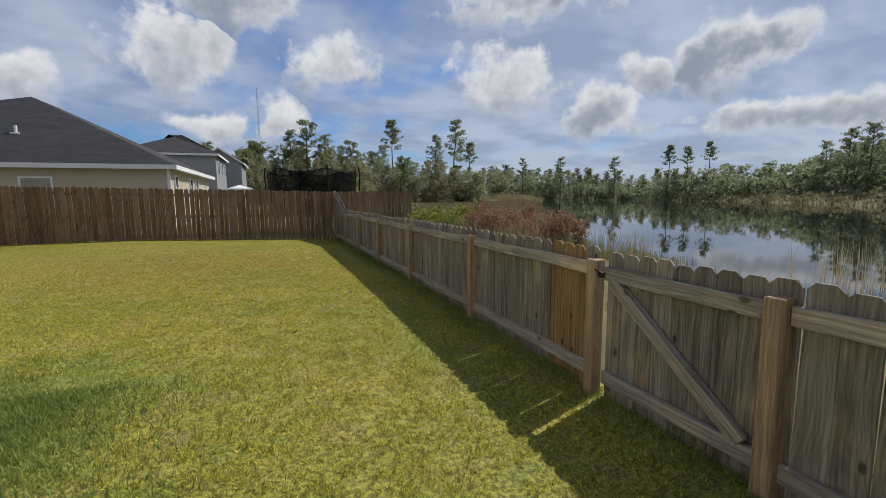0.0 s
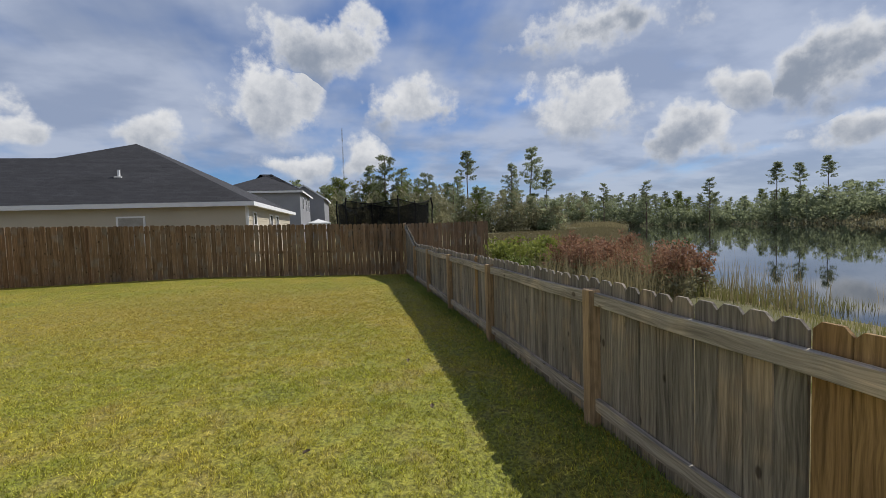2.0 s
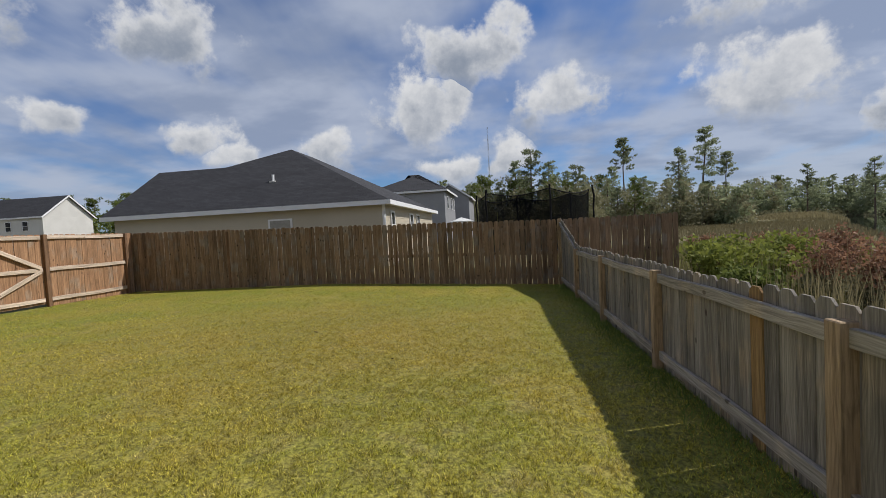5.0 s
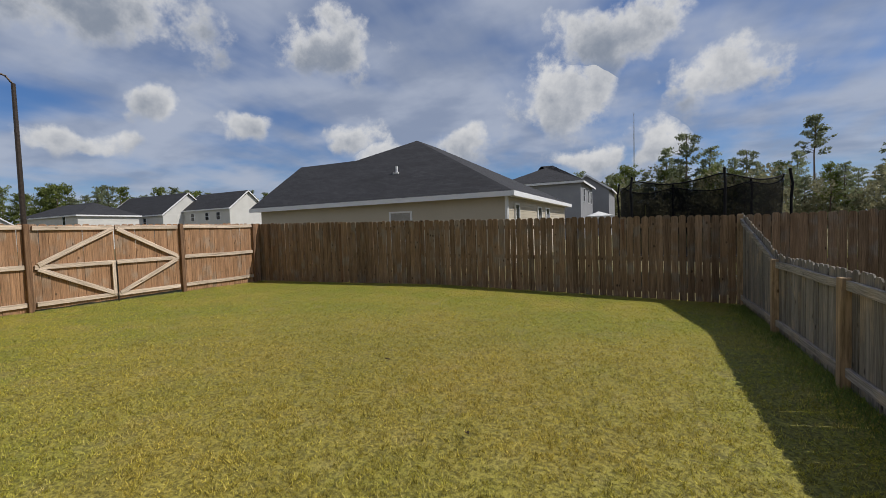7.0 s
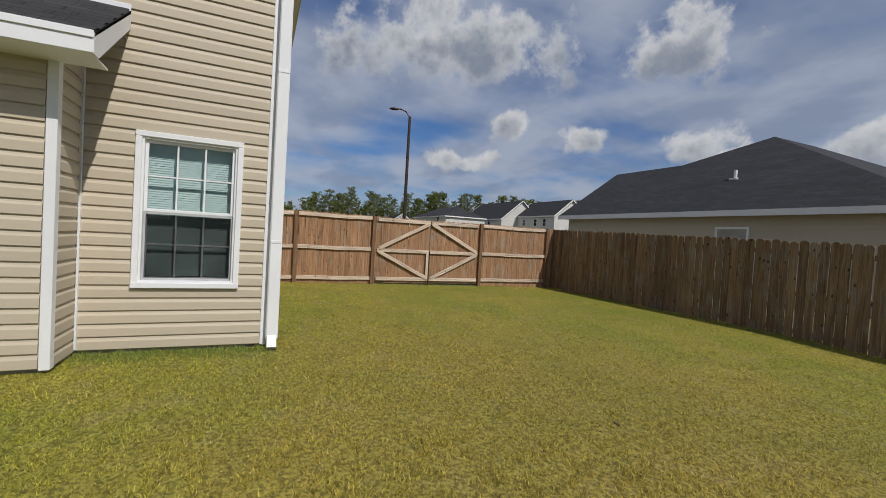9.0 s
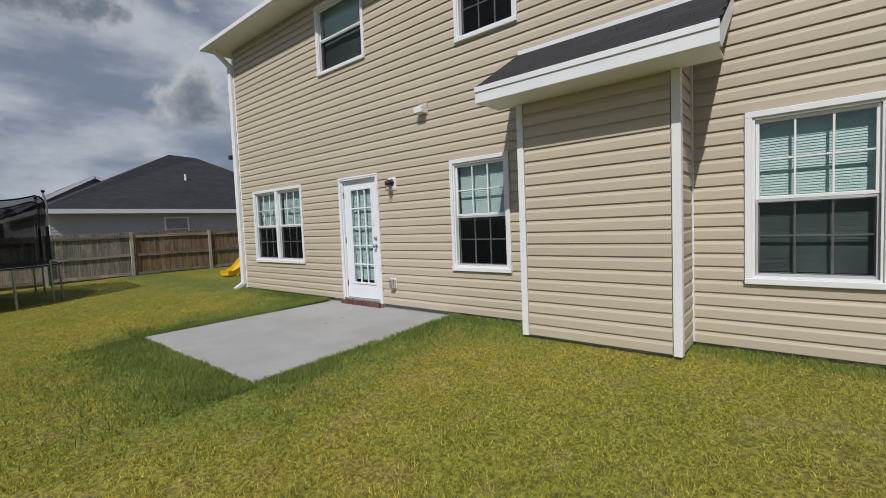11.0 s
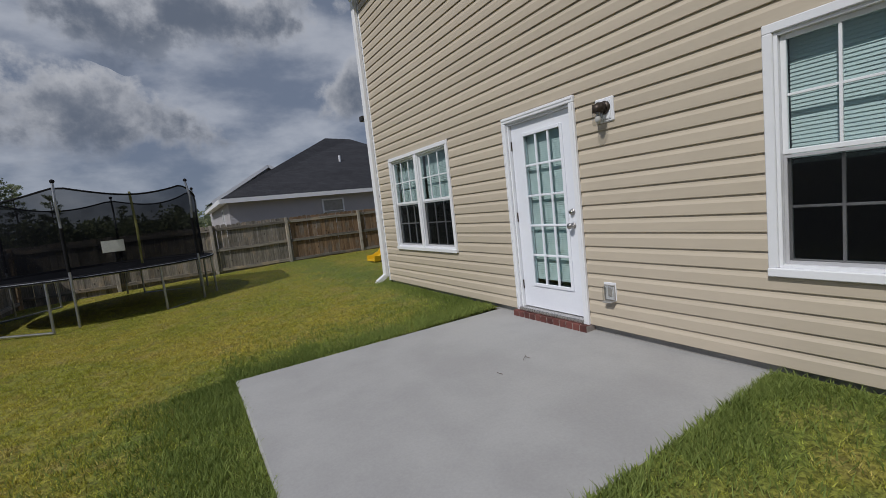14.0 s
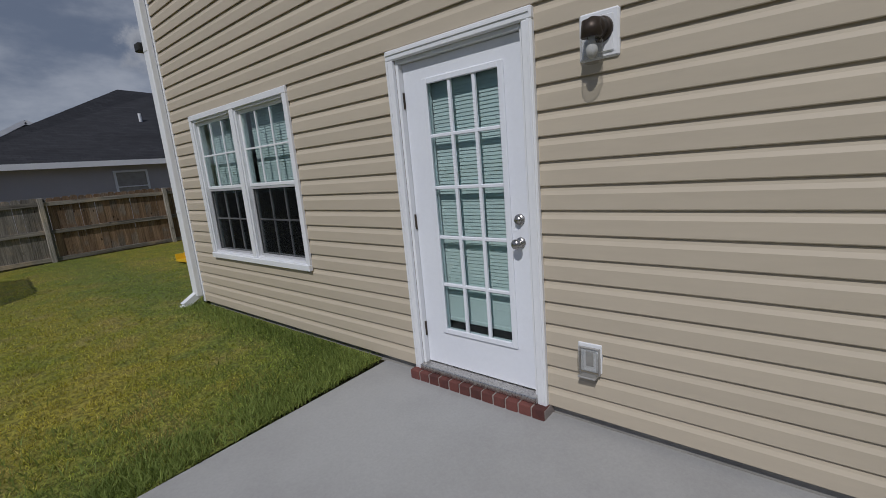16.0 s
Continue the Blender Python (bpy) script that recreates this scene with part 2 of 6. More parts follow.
def leafy(name, c1, c2, through_light=0.25, spec=0.2):
    m = bpy.data.materials.new(name)
    m.use_nodes = True
    n = Net(m.node_tree)
    rnd = n.add("ShaderNodeNewGeometry").outputs["Random Per Island"]
    ob = n.add("ShaderNodeObjectInfo").outputs["Random"]
    co = n.add("ShaderNodeTexCoord").outputs["Object"]
    fac = n.math("ADD", n.math("MULTIPLY", rnd, 0.6), n.math("MULTIPLY", n.span(n.noise(co, 0.6, 3.0), 0.35, 0.65), 0.4))
    col = n.mix(fac, c1, c2)
    k = n.math("ADD", 0.8, n.math("MULTIPLY", ob, 0.4))
    col = n.mix(1.0, col, n.xyz(k, k, k), "MULTIPLY")
    b = n.add("ShaderNodeBsdfPrincipled")
    n.put(b.inputs["Base Color"], col)
    b.inputs["Roughness"].default_value, b.inputs["Specular IOR Level"].default_value = 0.7, spec
    tr = n.add("ShaderNodeBsdfTranslucent")
    n.put(tr.inputs[0], col)
    mx = n.add("ShaderNodeMixShader")
    mx.inputs[0].default_value = through_light
    n.links.new(b.outputs[0], mx.inputs[1])
    n.links.new(tr.outputs[0], mx.inputs[2])
    n.links.new(mx.outputs[0], n.add("ShaderNodeOutputMaterial").inputs[0])
    return m


def lawn_colour(name, blades):
    """Mown lawn: green with straw-coloured and worn patches, the same hues for soil cover and blades; the soil cover is
    darkened for the shade between blades.
    """
    m = bpy.data.materials.new(name)
    m.use_nodes = True
    n = Net(m.node_tree)
    co = n.add("ShaderNodeTexCoord").outputs["Object"]
    patch = n.noise(co, 0.55, 4.0, 0.6)
    mid = n.noise(co, 2.6, 4.0, 0.6)
    tuft = n.noise(co, 34.0, 3.0, 0.7)
    col = n.mix(n.span(patch, 0.36, 0.66), (0.36, 0.37, 0.052), (0.48, 0.415, 0.07))
    col = n.mix(n.math("MULTIPLY", n.span(mid, 0.50, 0.68), 0.42), col, (0.50, 0.38, 0.16))
    col = n.mix(n.math("MULTIPLY", n.span(mid, 0.47, 0.32), 0.38), col, (0.22, 0.285, 0.06))
    # dry in the open middle of the lawn
    dry_spot = n.vec("LENGTH", n.vec("MULTIPLY", n.vec("SUBTRACT", co, (-1.8, 12.2, 0.0)), (0.24, 0.27, 0.0)))
    dry_spot = n.span(n.math("ADD", dry_spot, n.math("MULTIPLY", n.math("SUBTRACT", mid, 0.5), 2.4)), 1.25, 0.2)
    col = n.mix(n.math("MULTIPLY", dry_spot, 0.5), col, (0.45, 0.325, 0.085))
    # watered and fed more richly beside the house and the slab
    place = n.add("ShaderNodeSeparateXYZ")
    n.put(place.inputs[0], co)
    off_slab = n.vec("MAXIMUM", n.vec("SUBTRACT", n.vec("ABSOLUTE", n.vec("SUBTRACT", co, (-3.15, 4.06, 0.0))), (1.49, 1.44, 9.0)), (0.0, 0.0, 0.0))
    off_house = n.math("ADD", place.outputs[0], 4.5)
    away = n.math("MINIMUM", n.vec("LENGTH", off_slab), n.math("ADD", n.math("ABSOLUTE", off_house), n.span(place.outputs[1], 6.5, 9.0, 0.0, 2.0)))
    lush = n.span(n.math("ADD", away, n.math("MULTIPLY", n.math("SUBTRACT", mid, 0.5), 2.0)), 1.2, 0.0)
    col = n.mix(n.math("MULTIPLY", lush, 0.75), col, (0.225, 0.30, 0.065))
    b = n.add("ShaderNodeBsdfPrincipled")
    if blades:
        rnd = n.add("ShaderNodeNewGeometry").outputs["Random Per Island"]
        col = n.mix(n.math("MULTIPLY", n.span(rnd, 0.74, 0.95), n.span(lush, 0.0, 1.0, 0.7, 0.35)), col, (0.49, 0.41, 0.16))
        k = n.math("ADD", 0.5, n.math("MULTIPLY", n.math("FRACT", n.math("MULTIPLY", rnd, 7.31)), 1.2))
        k = n.math("MULTIPLY", k, n.span(tuft, 0.36, 0.64, 0.82, 1.16))
    else:
        # dark soil and the shade between tufts, both put into the turf's colour
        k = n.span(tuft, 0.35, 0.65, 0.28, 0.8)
        bp = n.add("ShaderNodeBump")
        bp.inputs["Strength"].default_value, bp.inputs["Distance"].default_value = 0.7, 0.02
        n.put(bp.inputs["Height"], n.math("ADD", tuft, n.math("MULTIPLY", n.noise(co, 70.0, 3.0), 0.6)))
        n.links.new(bp.outputs[0], b.inputs["Normal"])
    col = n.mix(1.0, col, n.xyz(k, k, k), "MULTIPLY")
    n.put(b.inputs["Base Color"], col)
    b.inputs["Roughness"].default_value, b.inputs["Specular IOR Level"].default_value = 0.65, 0.25
    out = n.add("ShaderNodeOutputMaterial")
    if blades:
        tr = n.add("ShaderNodeBsdfTranslucent")
        n.put(tr.inputs[0], col)
        mx = n.add("ShaderNodeMixShader")
        mx.inputs[0].default_value = 0.4
        n.links.new(b.outputs[0], mx.inputs[1])
        n.links.new(tr.outputs[0], mx.inputs[2])
        n.links.new(mx.outputs[0], out.inputs[0])
    else:
        n.links.new(b.outputs[0], out.inputs[0])
    return m


def shingles(name, c1, c2):
    """Asphalt shingles in courses along the slope (coordinates: x along the eave, y up the slope)."""
    m = bpy.data.materials.new(name)
    m.use_nodes = True
    n = Net(m.node_tree)
    uv = n.add("ShaderNodeUVMap").outputs[0]
    br = n.add("ShaderNodeTexBrick")
    br.offset = 0.5
    n.put(br.inputs["Vector"], uv)
    br.inputs["Color1"].default_value, br.inputs["Color2"].default_value = (*c1, 1), (*c2, 1)
    br.inputs["Mortar"].default_value = (*[c * 0.45 for c in c1], 1)
    br.inputs["Scale"].default_value, br.inputs["Mortar Size"].default_value = 1.0, 0.006
    br.inputs["Brick Width"].default_value, br.inputs["Row Height"].default_value = 0.3, 0.14
    grit = n.noise(uv, 90.0, 3.0)
    cloud = n.noise(n.vec("MULTIPLY", uv, (0.25, 1.1, 1)), 1.6, 4.0)
    k = n.math("ADD", n.math("MULTIPLY", grit, 0.6), n.math("MULTIPLY", cloud, 0.9))
    col = n.mix(1.0, br.outputs[0], n.xyz(k, k, k), "MULTIPLY")
    b = n.add("ShaderNodeBsdfPrincipled")
    n.put(b.inputs["Base Color"], col)
    b.inputs["Roughness"].default_value = 0.9
    bp = n.add("ShaderNodeBump")
    bp.inputs["Strength"].default_value, bp.inputs["Distance"].default_value = 0.5, 0.006
    n.put(bp.inputs["Height"], n.math("SUBTRACT", grit, n.math("MULTIPLY", br.outputs["Fac"], 2.0)))
    n.links.new(bp.outputs[0], b.inputs["Normal"])
    n.links.new(b.outputs[0], n.add("ShaderNodeOutputMaterial").inputs[0])
    return m


def water():
    m = bpy.data.materials.new("pond_water")
    m.use_nodes = True
    n = Net(m.node_tree)
    co = n.add("ShaderNodeTexCoord").outputs["Object"]
    b = n.add("ShaderNodeBsdfPrincipled")
    b.inputs["Base Color"].default_value, b.inputs["Roughness"].default_value = (0.012, 0.014, 0.012, 1), 0.03
    b.inputs["IOR"].default_value = 1.333
    b.inputs["Specular IOR Level"].default_value = 0.6
    calm = n.span(n.noise(n.vec("MULTIPLY", co, (1, 0.4, 1)), 0.06, 2.0), 0.4, 0.65, 0.15, 1.0)
    bp = n.add("ShaderNodeBump")
    bp.inputs["Distance"].default_value = 0.03
    n.put(bp.inputs["Strength"], n.math("MULTIPLY", calm, 0.022))
    n.put(bp.inputs["Height"], n.noise(n.vec("MULTIPLY", co, (1.0, 2.2, 1)), 1.4, 3.0))
    n.links.new(bp.outputs[0], b.inputs["Normal"])
    n.links.new(b.outputs[0], n.add("ShaderNodeOutputMaterial").inputs[0])
    return m


GREY_WOOD = wood("weathered_grey_wood", (0.255, 0.232, 0.197), (0.16, 0.146, 0.123), (0.055, 0.045, 0.036), 0.6, (0.33, 0.265, 0.19))
RAIL_WOOD = wood("weathered_pale_wood", (0.36, 0.33, 0.288), (0.255, 0.232, 0.198), (0.10, 0.08, 0.062), 0.25, (0.45, 0.38, 0.29))
POST_WOOD = wood("tan_post_wood", (0.375, 0.275, 0.172), (0.27, 0.19, 0.115), (0.09, 0.06, 0.035), 0.3)
NEW_WOOD = wood("honey_board_wood", (0.33, 0.215, 0.095), (0.23, 0.14, 0.06), (0.07, 0.04, 0.02), 0.25)
BROWN_WOOD = wood("brown_fence_wood", (0.24, 0.16, 0.098), (0.15, 0.096, 0.057), (0.035, 0.023, 0.015), 0.5, (0.20, 0.165, 0.13))
TAN_WOOD = wood("tan_gate_wood", (0.33, 0.19, 0.105), (0.24, 0.135, 0.075), (0.09, 0.05, 0.03), 0.25, (0.28, 0.20, 0.14))
PALE_WOOD = wood("pale_rail_wood", (0.56, 0.46, 0.37), (0.45, 0.36, 0.28), (0.16, 0.11, 0.07), 0.2)
DARK_POST = wood("dark_brown_post_wood", (0.20, 0.115, 0.065), (0.13, 0.075, 0.045), (0.05, 0.03, 0.02), 0.2)
SIDING = material("tan_vinyl_siding", (0.50, 0.435, 0.335), (0.53, 0.46, 0.355), 0.55, 0.7, 25.0, 0.06, 0.002, vary=0.06, stretch=(1, 0.15, 1), spec=0.35, grain=0.16)
SIDING_N = material("cream_vinyl_siding", (0.47, 0.42, 0.33), (0.50, 0.45, 0.36), 0.55, 0.7, 25.0, 0.05, 0.002, vary=0.05, grain=0.16)
SIDING_G = material("grey_vinyl_siding", (0.27, 0.275, 0.30), (0.30, 0.305, 0.33), 0.55, 0.7, 25.0, 0.05, 0.002, vary=0.05, grain=0.16)
SIDING_W = material("white_vinyl_siding", (0.56, 0.555, 0.53), (0.60, 0.595, 0.57), 0.55, 0.7, 25.0, 0.05, 0.002, vary=0.05, grain=0.16)
SIDING_P = material("pale_grey_siding", (0.43, 0.41, 0.42), (0.46, 0.44, 0.45), 0.55, 0.7, 25.0, 0.05, 0.002, vary=0.05, grain=0.16)
WHITE = material("white_trim_paint", (0.80, 0.81, 0.82), (0.76, 0.77, 0.79), 0.45, 1.5, 40.0, 0.04, 0.001, vary=0.04, grain=0.08)
DOOR_WHITE = material("white_door_paint", (0.80, 0.82, 0.86), (0.77, 0.79, 0.84), 0.4, 1.5, 40.0, 0.03, 0.001, vary=0.0, grain=0.08)
CONCRETE = material("pale_concrete", (0.345, 0.34, 0.332), (0.40, 0.396, 0.385), 0.85, 1.1, 70.0, 0.25, 0.002, vary=0.0, third=(0.30, 0.293, 0.28), grain=0.3)
FOUNDATION = material("grey_foundation", (0.27, 0.26, 0.245), (0.34, 0.33, 0.31), 0.9, 2.0, 50.0, 0.3, 0.004)
BRICK = material("red_brick", (0.155, 0.055, 0.045), (0.11, 0.042, 0.036), 0.85, 9.0, 80.0, 0.5, 0.004, vary=0.5)
MORTAR = material("grey_mortar", (0.36, 0.31, 0.28), (0.30, 0.26, 0.24), 0.9, 9.0, 90.0, 0.5, 0.003)
ROOF = shingles("charcoal_shingles", (0.030, 0.031, 0.036), (0.046, 0.046, 0.052))
BLACK_METAL = material("black_metal", (0.018, 0.017, 0.016), (0.03, 0.028, 0.026), 0.5, 8, 60, 0.1, 0.001, metal=0.3)
BRONZE = material("dark_bronze_metal", (0.05, 0.038, 0.03), (0.075, 0.057, 0.045), 0.45, 8, 60, 0.1, 0.001, metal=0.5)
STEEL = material("galvanised_steel", (0.42, 0.43, 0.44), (0.34, 0.35, 0.36), 0.4, 8, 60, 0.1, 0.001, metal=0.8)
NICKEL = material("satin_nickel", (0.52, 0.50, 0.47), (0.46, 0.44, 0.42), 0.28, 8, 60, 0.05, 0.001, metal=0.95)
BLACK_CLOTH = material("black_pad_cloth", (0.010, 0.010, 0.011), (0.016, 0.016, 0.018), 0.8, 5, 60, 0.2, 0.002, spec=0.15)
NET = mesh_screen("black_safety_net", (0.005, 0.0055, 0.007), 0.32)
SCREEN = mesh_screen("grey_insect_screen", (0.010, 0.011, 0.012), 0.6)
SCREEN_RIM = material("pale_grey_aluminium", (0.46, 0.46, 0.47), (0.40, 0.40, 0.41), 0.45, 4, 50, 0.05, 0.001, grain=0.1)
GLASS = glass("window_glass", (0.85, 0.95, 0.94), 0.9)
JAR_GLASS = glass("clear_jar_glass", (0.98, 0.98, 0.97), 0.88)
BLIND = material("white_blind_slats", (0.72, 0.75, 0.75), (0.68, 0.71, 0.71), 0.5, 3, 40, 0.03, 0.001, vary=0.05, grain=0.08)
# dark grey for every inner surface: the rooms' dimness is put into the colour
DARK_ROOM = material("room_dimness_grey", (0.16, 0.16, 0.165), (0.18, 0.18, 0.18), 0.9, 1, 20, 0.1, 0.002)
YELLOW = material("yellow_plastic", (0.72, 0.46, 0.02), (0.66, 0.41, 0.02), 0.4, 3, 40, 0.03, 0.001)
GREY_PLASTIC = material("clear_grey_plastic", (0.30, 0.29, 0.27), (0.36, 0.35, 0.33), 0.35, 5, 50, 0.05, 0.001)
PAPER = material("white_label_cloth", (0.66, 0.66, 0.64), (0.6, 0.6, 0.58), 0.8, 5, 50, 0.05, 0.001)
LAWN = lawn_colour("shaded_lawn_turf", False)
BLADES = lawn_colour("lawn_blades", True)
FIELD = material("rough_field", (0.10, 0.095, 0.035), (0.17, 0.135, 0.06), 0.95, 0.35, 9.0, 0.8, 0.05, vary=0.0, third=(0.07, 0.09, 0.025))
SOIL = material("bare_soil_strip", (0.075, 0.055, 0.035), (0.05, 0.04, 0.028), 0.95, 6, 60, 0.8, 0.01, vary=0.0)
ASPHALT = material("asphalt", (0.05, 0.05, 0.052), (0.06, 0.06, 0.06), 0.9, 2, 60, 0.3, 0.003)
WATER = water()
BARK = material("pine_bark", (0.11, 0.08, 0.06), (0.17, 0.13, 0.10), 0.95, 3, 25, 0.6, 0.02, stretch=(1, 1, 0.25))
# paler and greyer than pine is: the haze of distance is put into the colour
NEEDLES = leafy("hazy_pine_needles", (0.15, 0.18, 0.10), (0.34, 0.37, 0.215), 0.55)
LEAVES = leafy("broad_leaves", (0.095, 0.13, 0.03), (0.22, 0.25, 0.07), 0.38)
SCRUB = leafy("scrub_leaves", (0.15, 0.145, 0.08), (0.29, 0.275, 0.16), 0.42)
BUSH_GREEN = leafy("bright_bush_leaves", (0.13, 0.16, 0.03), (0.30, 0.32, 0.075), 0.4)
REED = leafy("dry_reeds", (0.36, 0.29, 0.17), (0.55, 0.46, 0.30), 0.4)
RED_SEED = leafy("red_brown_seed_heads", (0.19, 0.09, 0.055), (0.42, 0.26, 0.16), 0.4)
TALL_GRASS = leafy("tall_green_grass", (0.16, 0.17, 0.05), (0.34, 0.31, 0.13), 0.35)
EDGE_GRASS = leafy("lush_edge_grass", (0.095, 0.14, 0.03), (0.33, 0.395, 0.11), 0.4)
BANK_GRASS = leafy("dull_bank_grass", (0.17, 0.145, 0.075), (0.29, 0.25, 0.14), 0.35)


# ---- building helpers ----
def thing(name, label="", category="", at=(0, 0, 0), rz=0.0, group="", kind=""):
    ob = new(name)
    ob.empty_display_size = 0.2
    ob.matrix_basis = pose(*at, 0, 0, rz)
    return tagged(ob, label, category, group, kind)


def to_mesh(name, bm, mat, smooth=False):
    me = bpy.data.meshes.new(name)
    bm.normal_update()
    bm.to_mesh(me)
    bm.free()
    me.materials.append(mat)
    if smooth:
        me.polygons.foreach_set("use_smooth", [True] * len(me.polygons))
    return me


def part(name, bm, mat, parent=None, label="", at=None, smooth=False):
    me = bm if isinstance(bm, bpy.types.Mesh) else to_mesh(name, bm, mat, smooth)
    ob = new(name, me)
    ob.parent = parent
    if at is not None:
        ob.matrix_basis = at
    return tagged(ob, label)


def piece(name, me, parent, m):
    ob = new(name, me)
    ob.parent = parent
    ob.matrix_basis = m
    return ob


def box(bm, x0, x1, y0, y1, z0, z1, bevel=0.0):
    r = bmesh.ops.create_cube(bm, size=1.0, matrix=Matrix.LocRotScale(((x0 + x1) / 2, (y0 + y1) / 2, (z0 + z1) / 2), None, (abs(x1 - x0), abs(y1 - y0), abs(z1 - z0))))
    if bevel:
        edges = list({e for v in r["verts"] for e in v.link_edges})
        bmesh.ops.bevel(bm, geom=edges, offset=bevel, segments=1, affect="EDGES")
    return bm


def a_box(x0, x1, y0, y1, z0, z1, bevel=0.004):
    return box(bmesh.new(), x0, x1, y0, y1, z0, z1, bevel)


def tube(bm, a, b, r0, r1=None, seg=10):
    """A tapered round bar from a to b."""
    a, b = Vector(a), Vector(b)
    d = b - a
    m = Matrix.Translation((a + b) / 2) @ d.to_track_quat("Z", "Y").to_matrix().to_4x4()
    bmesh.ops.create_cone(bm, cap_ends=True, segments=seg, radius1=r0, radius2=r0 if r1 is None else r1, depth=d.length, matrix=m)
    return bm


def a_tube(points, r, seg=10):
    bm = bmesh.new()
    for a, b in zip(points, points[1:]):
        tube(bm, a, b, r, None, seg)
    for p in points[1:-1]:
        bmesh.ops.create_uvsphere(bm, u_segments=seg, v_segments=6, radius=r * 1.01, matrix=Matrix.Translation(p))
    return bm


def beam(bm, a, b, wide, thick, side):
    """A rectangular board from a to b; side is the direction of its thickness."""
    a, b, side = Vector(a), Vector(b), Vector(side).normalized()
    along = (b - a).normalized()
    up = side.cross(along).normalized()
    vs = []
    for p in (a, b):
        for s, u in ((-1, -1), (1, -1), (1, 1), (-1, 1)):
            vs.append(bm.verts.new(p + side * (s * thick / 2) + up * (u * wide / 2)))
    for f in ((0, 1, 2, 3), (7, 6, 5, 4), (0, 4, 5, 1), (1, 5, 6, 2), (2, 6, 7, 3), (3, 7, 4, 0)):
        bm.faces.new([vs[i] for i in f])
    bmesh.ops.recalc_face_normals(bm, faces=bm.faces)
    return bm


def board(name, a, b, wide, thick, side, mat, parent, label=""):
    """A sawn board from a to b as a part whose grain runs along it."""
    a, b, side = Vector(a), Vector(b), Vector(side).normalized()
    along = (b - a).normalized()
    up = side.cross(along).normalized()
    bm = box(bmesh.new(), -wide / 2, wide / 2, -thick / 2, thick / 2, 0, (b - a).length, 0.003)
    m = Matrix((up, along.cross(up), along)).transposed().to_4x4()
    return part(name, bm, mat, parent, label, Matrix.Translation(a) @ m)


def from_arrays(name, verts, faces, mat, parent=None):
    me = bpy.data.meshes.new(name)
    v, f = np.asarray(verts, np.float32), np.asarray(faces, np.int32)
    k = f.shape[1]
    me.vertices.add(len(v))
    me.vertices.foreach_set("co", v.ravel())
    me.loops.add(f.size)
    me.loops.foreach_set("vertex_index", f.ravel())
    me.polygons.add(len(f))
    me.polygons.foreach_set("loop_start", np.arange(0, f.size, k, dtype=np.int32))
    me.update(calc_edges=True)
    me.validate()
    me.materials.append(mat)
    ob = new(name, me)
    ob.parent = parent
    return ob


# ---- lie of the land ----
WALL_X = -4.6
FENCE_X = 2.2
WATER_Z = -0.62
SHORE = [(10.6, -60), (10.4, -10), (10.7, 6), (11.2, 9), (12.6, 17), (17.6, 24), (45, 68), (100, 150), (128, 168), (118, 110), (97, 68), (73, 32), (60, 4), (54, -30), (50, -60)]


def fence_ground(y):
    return -0.08 - 0.17 * min(1.0, max(0.0, (y - 8.0) / 10.7))


def yard(x, y):
    house = 0.075 - 0.065 * min(1.0, max(0.0, (y - 11) / 7))
    k = min(1.0, max(0.0, (x + 4.2) / 6.4))
    return house + (fence_ground(y) - house) * k


def shore_distance(x, y):
    """Distance to the pond's edge, negative inside."""
    best, inside = 1e9, False
    n = len(SHORE)
    for i in range(n):
        (ax, ay), (bx, by) = SHORE[i], SHORE[(i + 1) % n]
        dx, dy = bx - ax, by - ay
        k = min(1.0, max(0.0, ((x - ax) * dx + (y - ay) * dy) / (dx * dx + dy * dy)))
        best = min(best, math.hypot(x - ax - k * dx, y - ay - k * dy))
        if (ay > y) != (by > y) and x < ax + (y - ay) * dx / dy:
            inside = not inside
    return -best if inside else best


def land(x, y):
    base = yard(x, y)
    if x < 2.6:
        return base
    d = shore_distance(x, y) + 0.9 * noise.noise((x * 0.23, y * 0.23, 1.7))
    rough = 0.10 * noise.noise((x * 0.35, y * 0.35, 0)) + 0.04 * noise.noise((x * 1.3, y * 1.3, 4))
    near = min(1.0, (x - 2.6) / 3.0)
    dry = base * (1 - near) + near * (-0.30 + rough)
    if d < 0:
        return max(-1.6, WATER_Z - 0.25 + d * 0.2)
    k = min(1.0, d / 3.5)
    far = min(1.0, max(0.0, (x - 45) / 30)) * 0.9 * min(1.0, d / 6)
    return (WATER_Z - 0.25) * (1 - k) + dry * k + far


def sheet(name, xs, ys, height, mat, keep=None):
    verts = [(x, y, height(x, y)) for y in ys for x in xs]
    w = len(xs)
    faces = [(j * w + i, j * w + i + 1, (j + 1) * w + i + 1, (j + 1) * w + i) for j in range(len(ys) - 1) for i in range(w - 1)
             if keep is None or keep((xs[i] + xs[i + 1]) / 2, (ys[j] + ys[j + 1]) / 2)]
    ob = from_arrays(name, verts, faces, mat)
    ob.data.polygons.foreach_set("use_smooth", [True] * len(ob.data.polygons))
    return ob


def steps(*spans):
    out = []
    for a, b, s in spans:
        out += list(np.arange(a, b, s))
    return [float(v) for v in out]


gx = [-2500.0, -900.0, -400.0, -200.0] + steps((-120, -12, 6), (-12, 30, 0.6), (30, 140, 3), (140, 420, 35)) + [500.0, 1000.0, 2500.0]
gy = [-2500.0, -900.0, -400.0, -200.0] + steps((-120, -12, 6), (-12, 40, 0.75), (40, 190, 3), (190, 420, 35)) + [500.0, 1000.0, 2500.0]
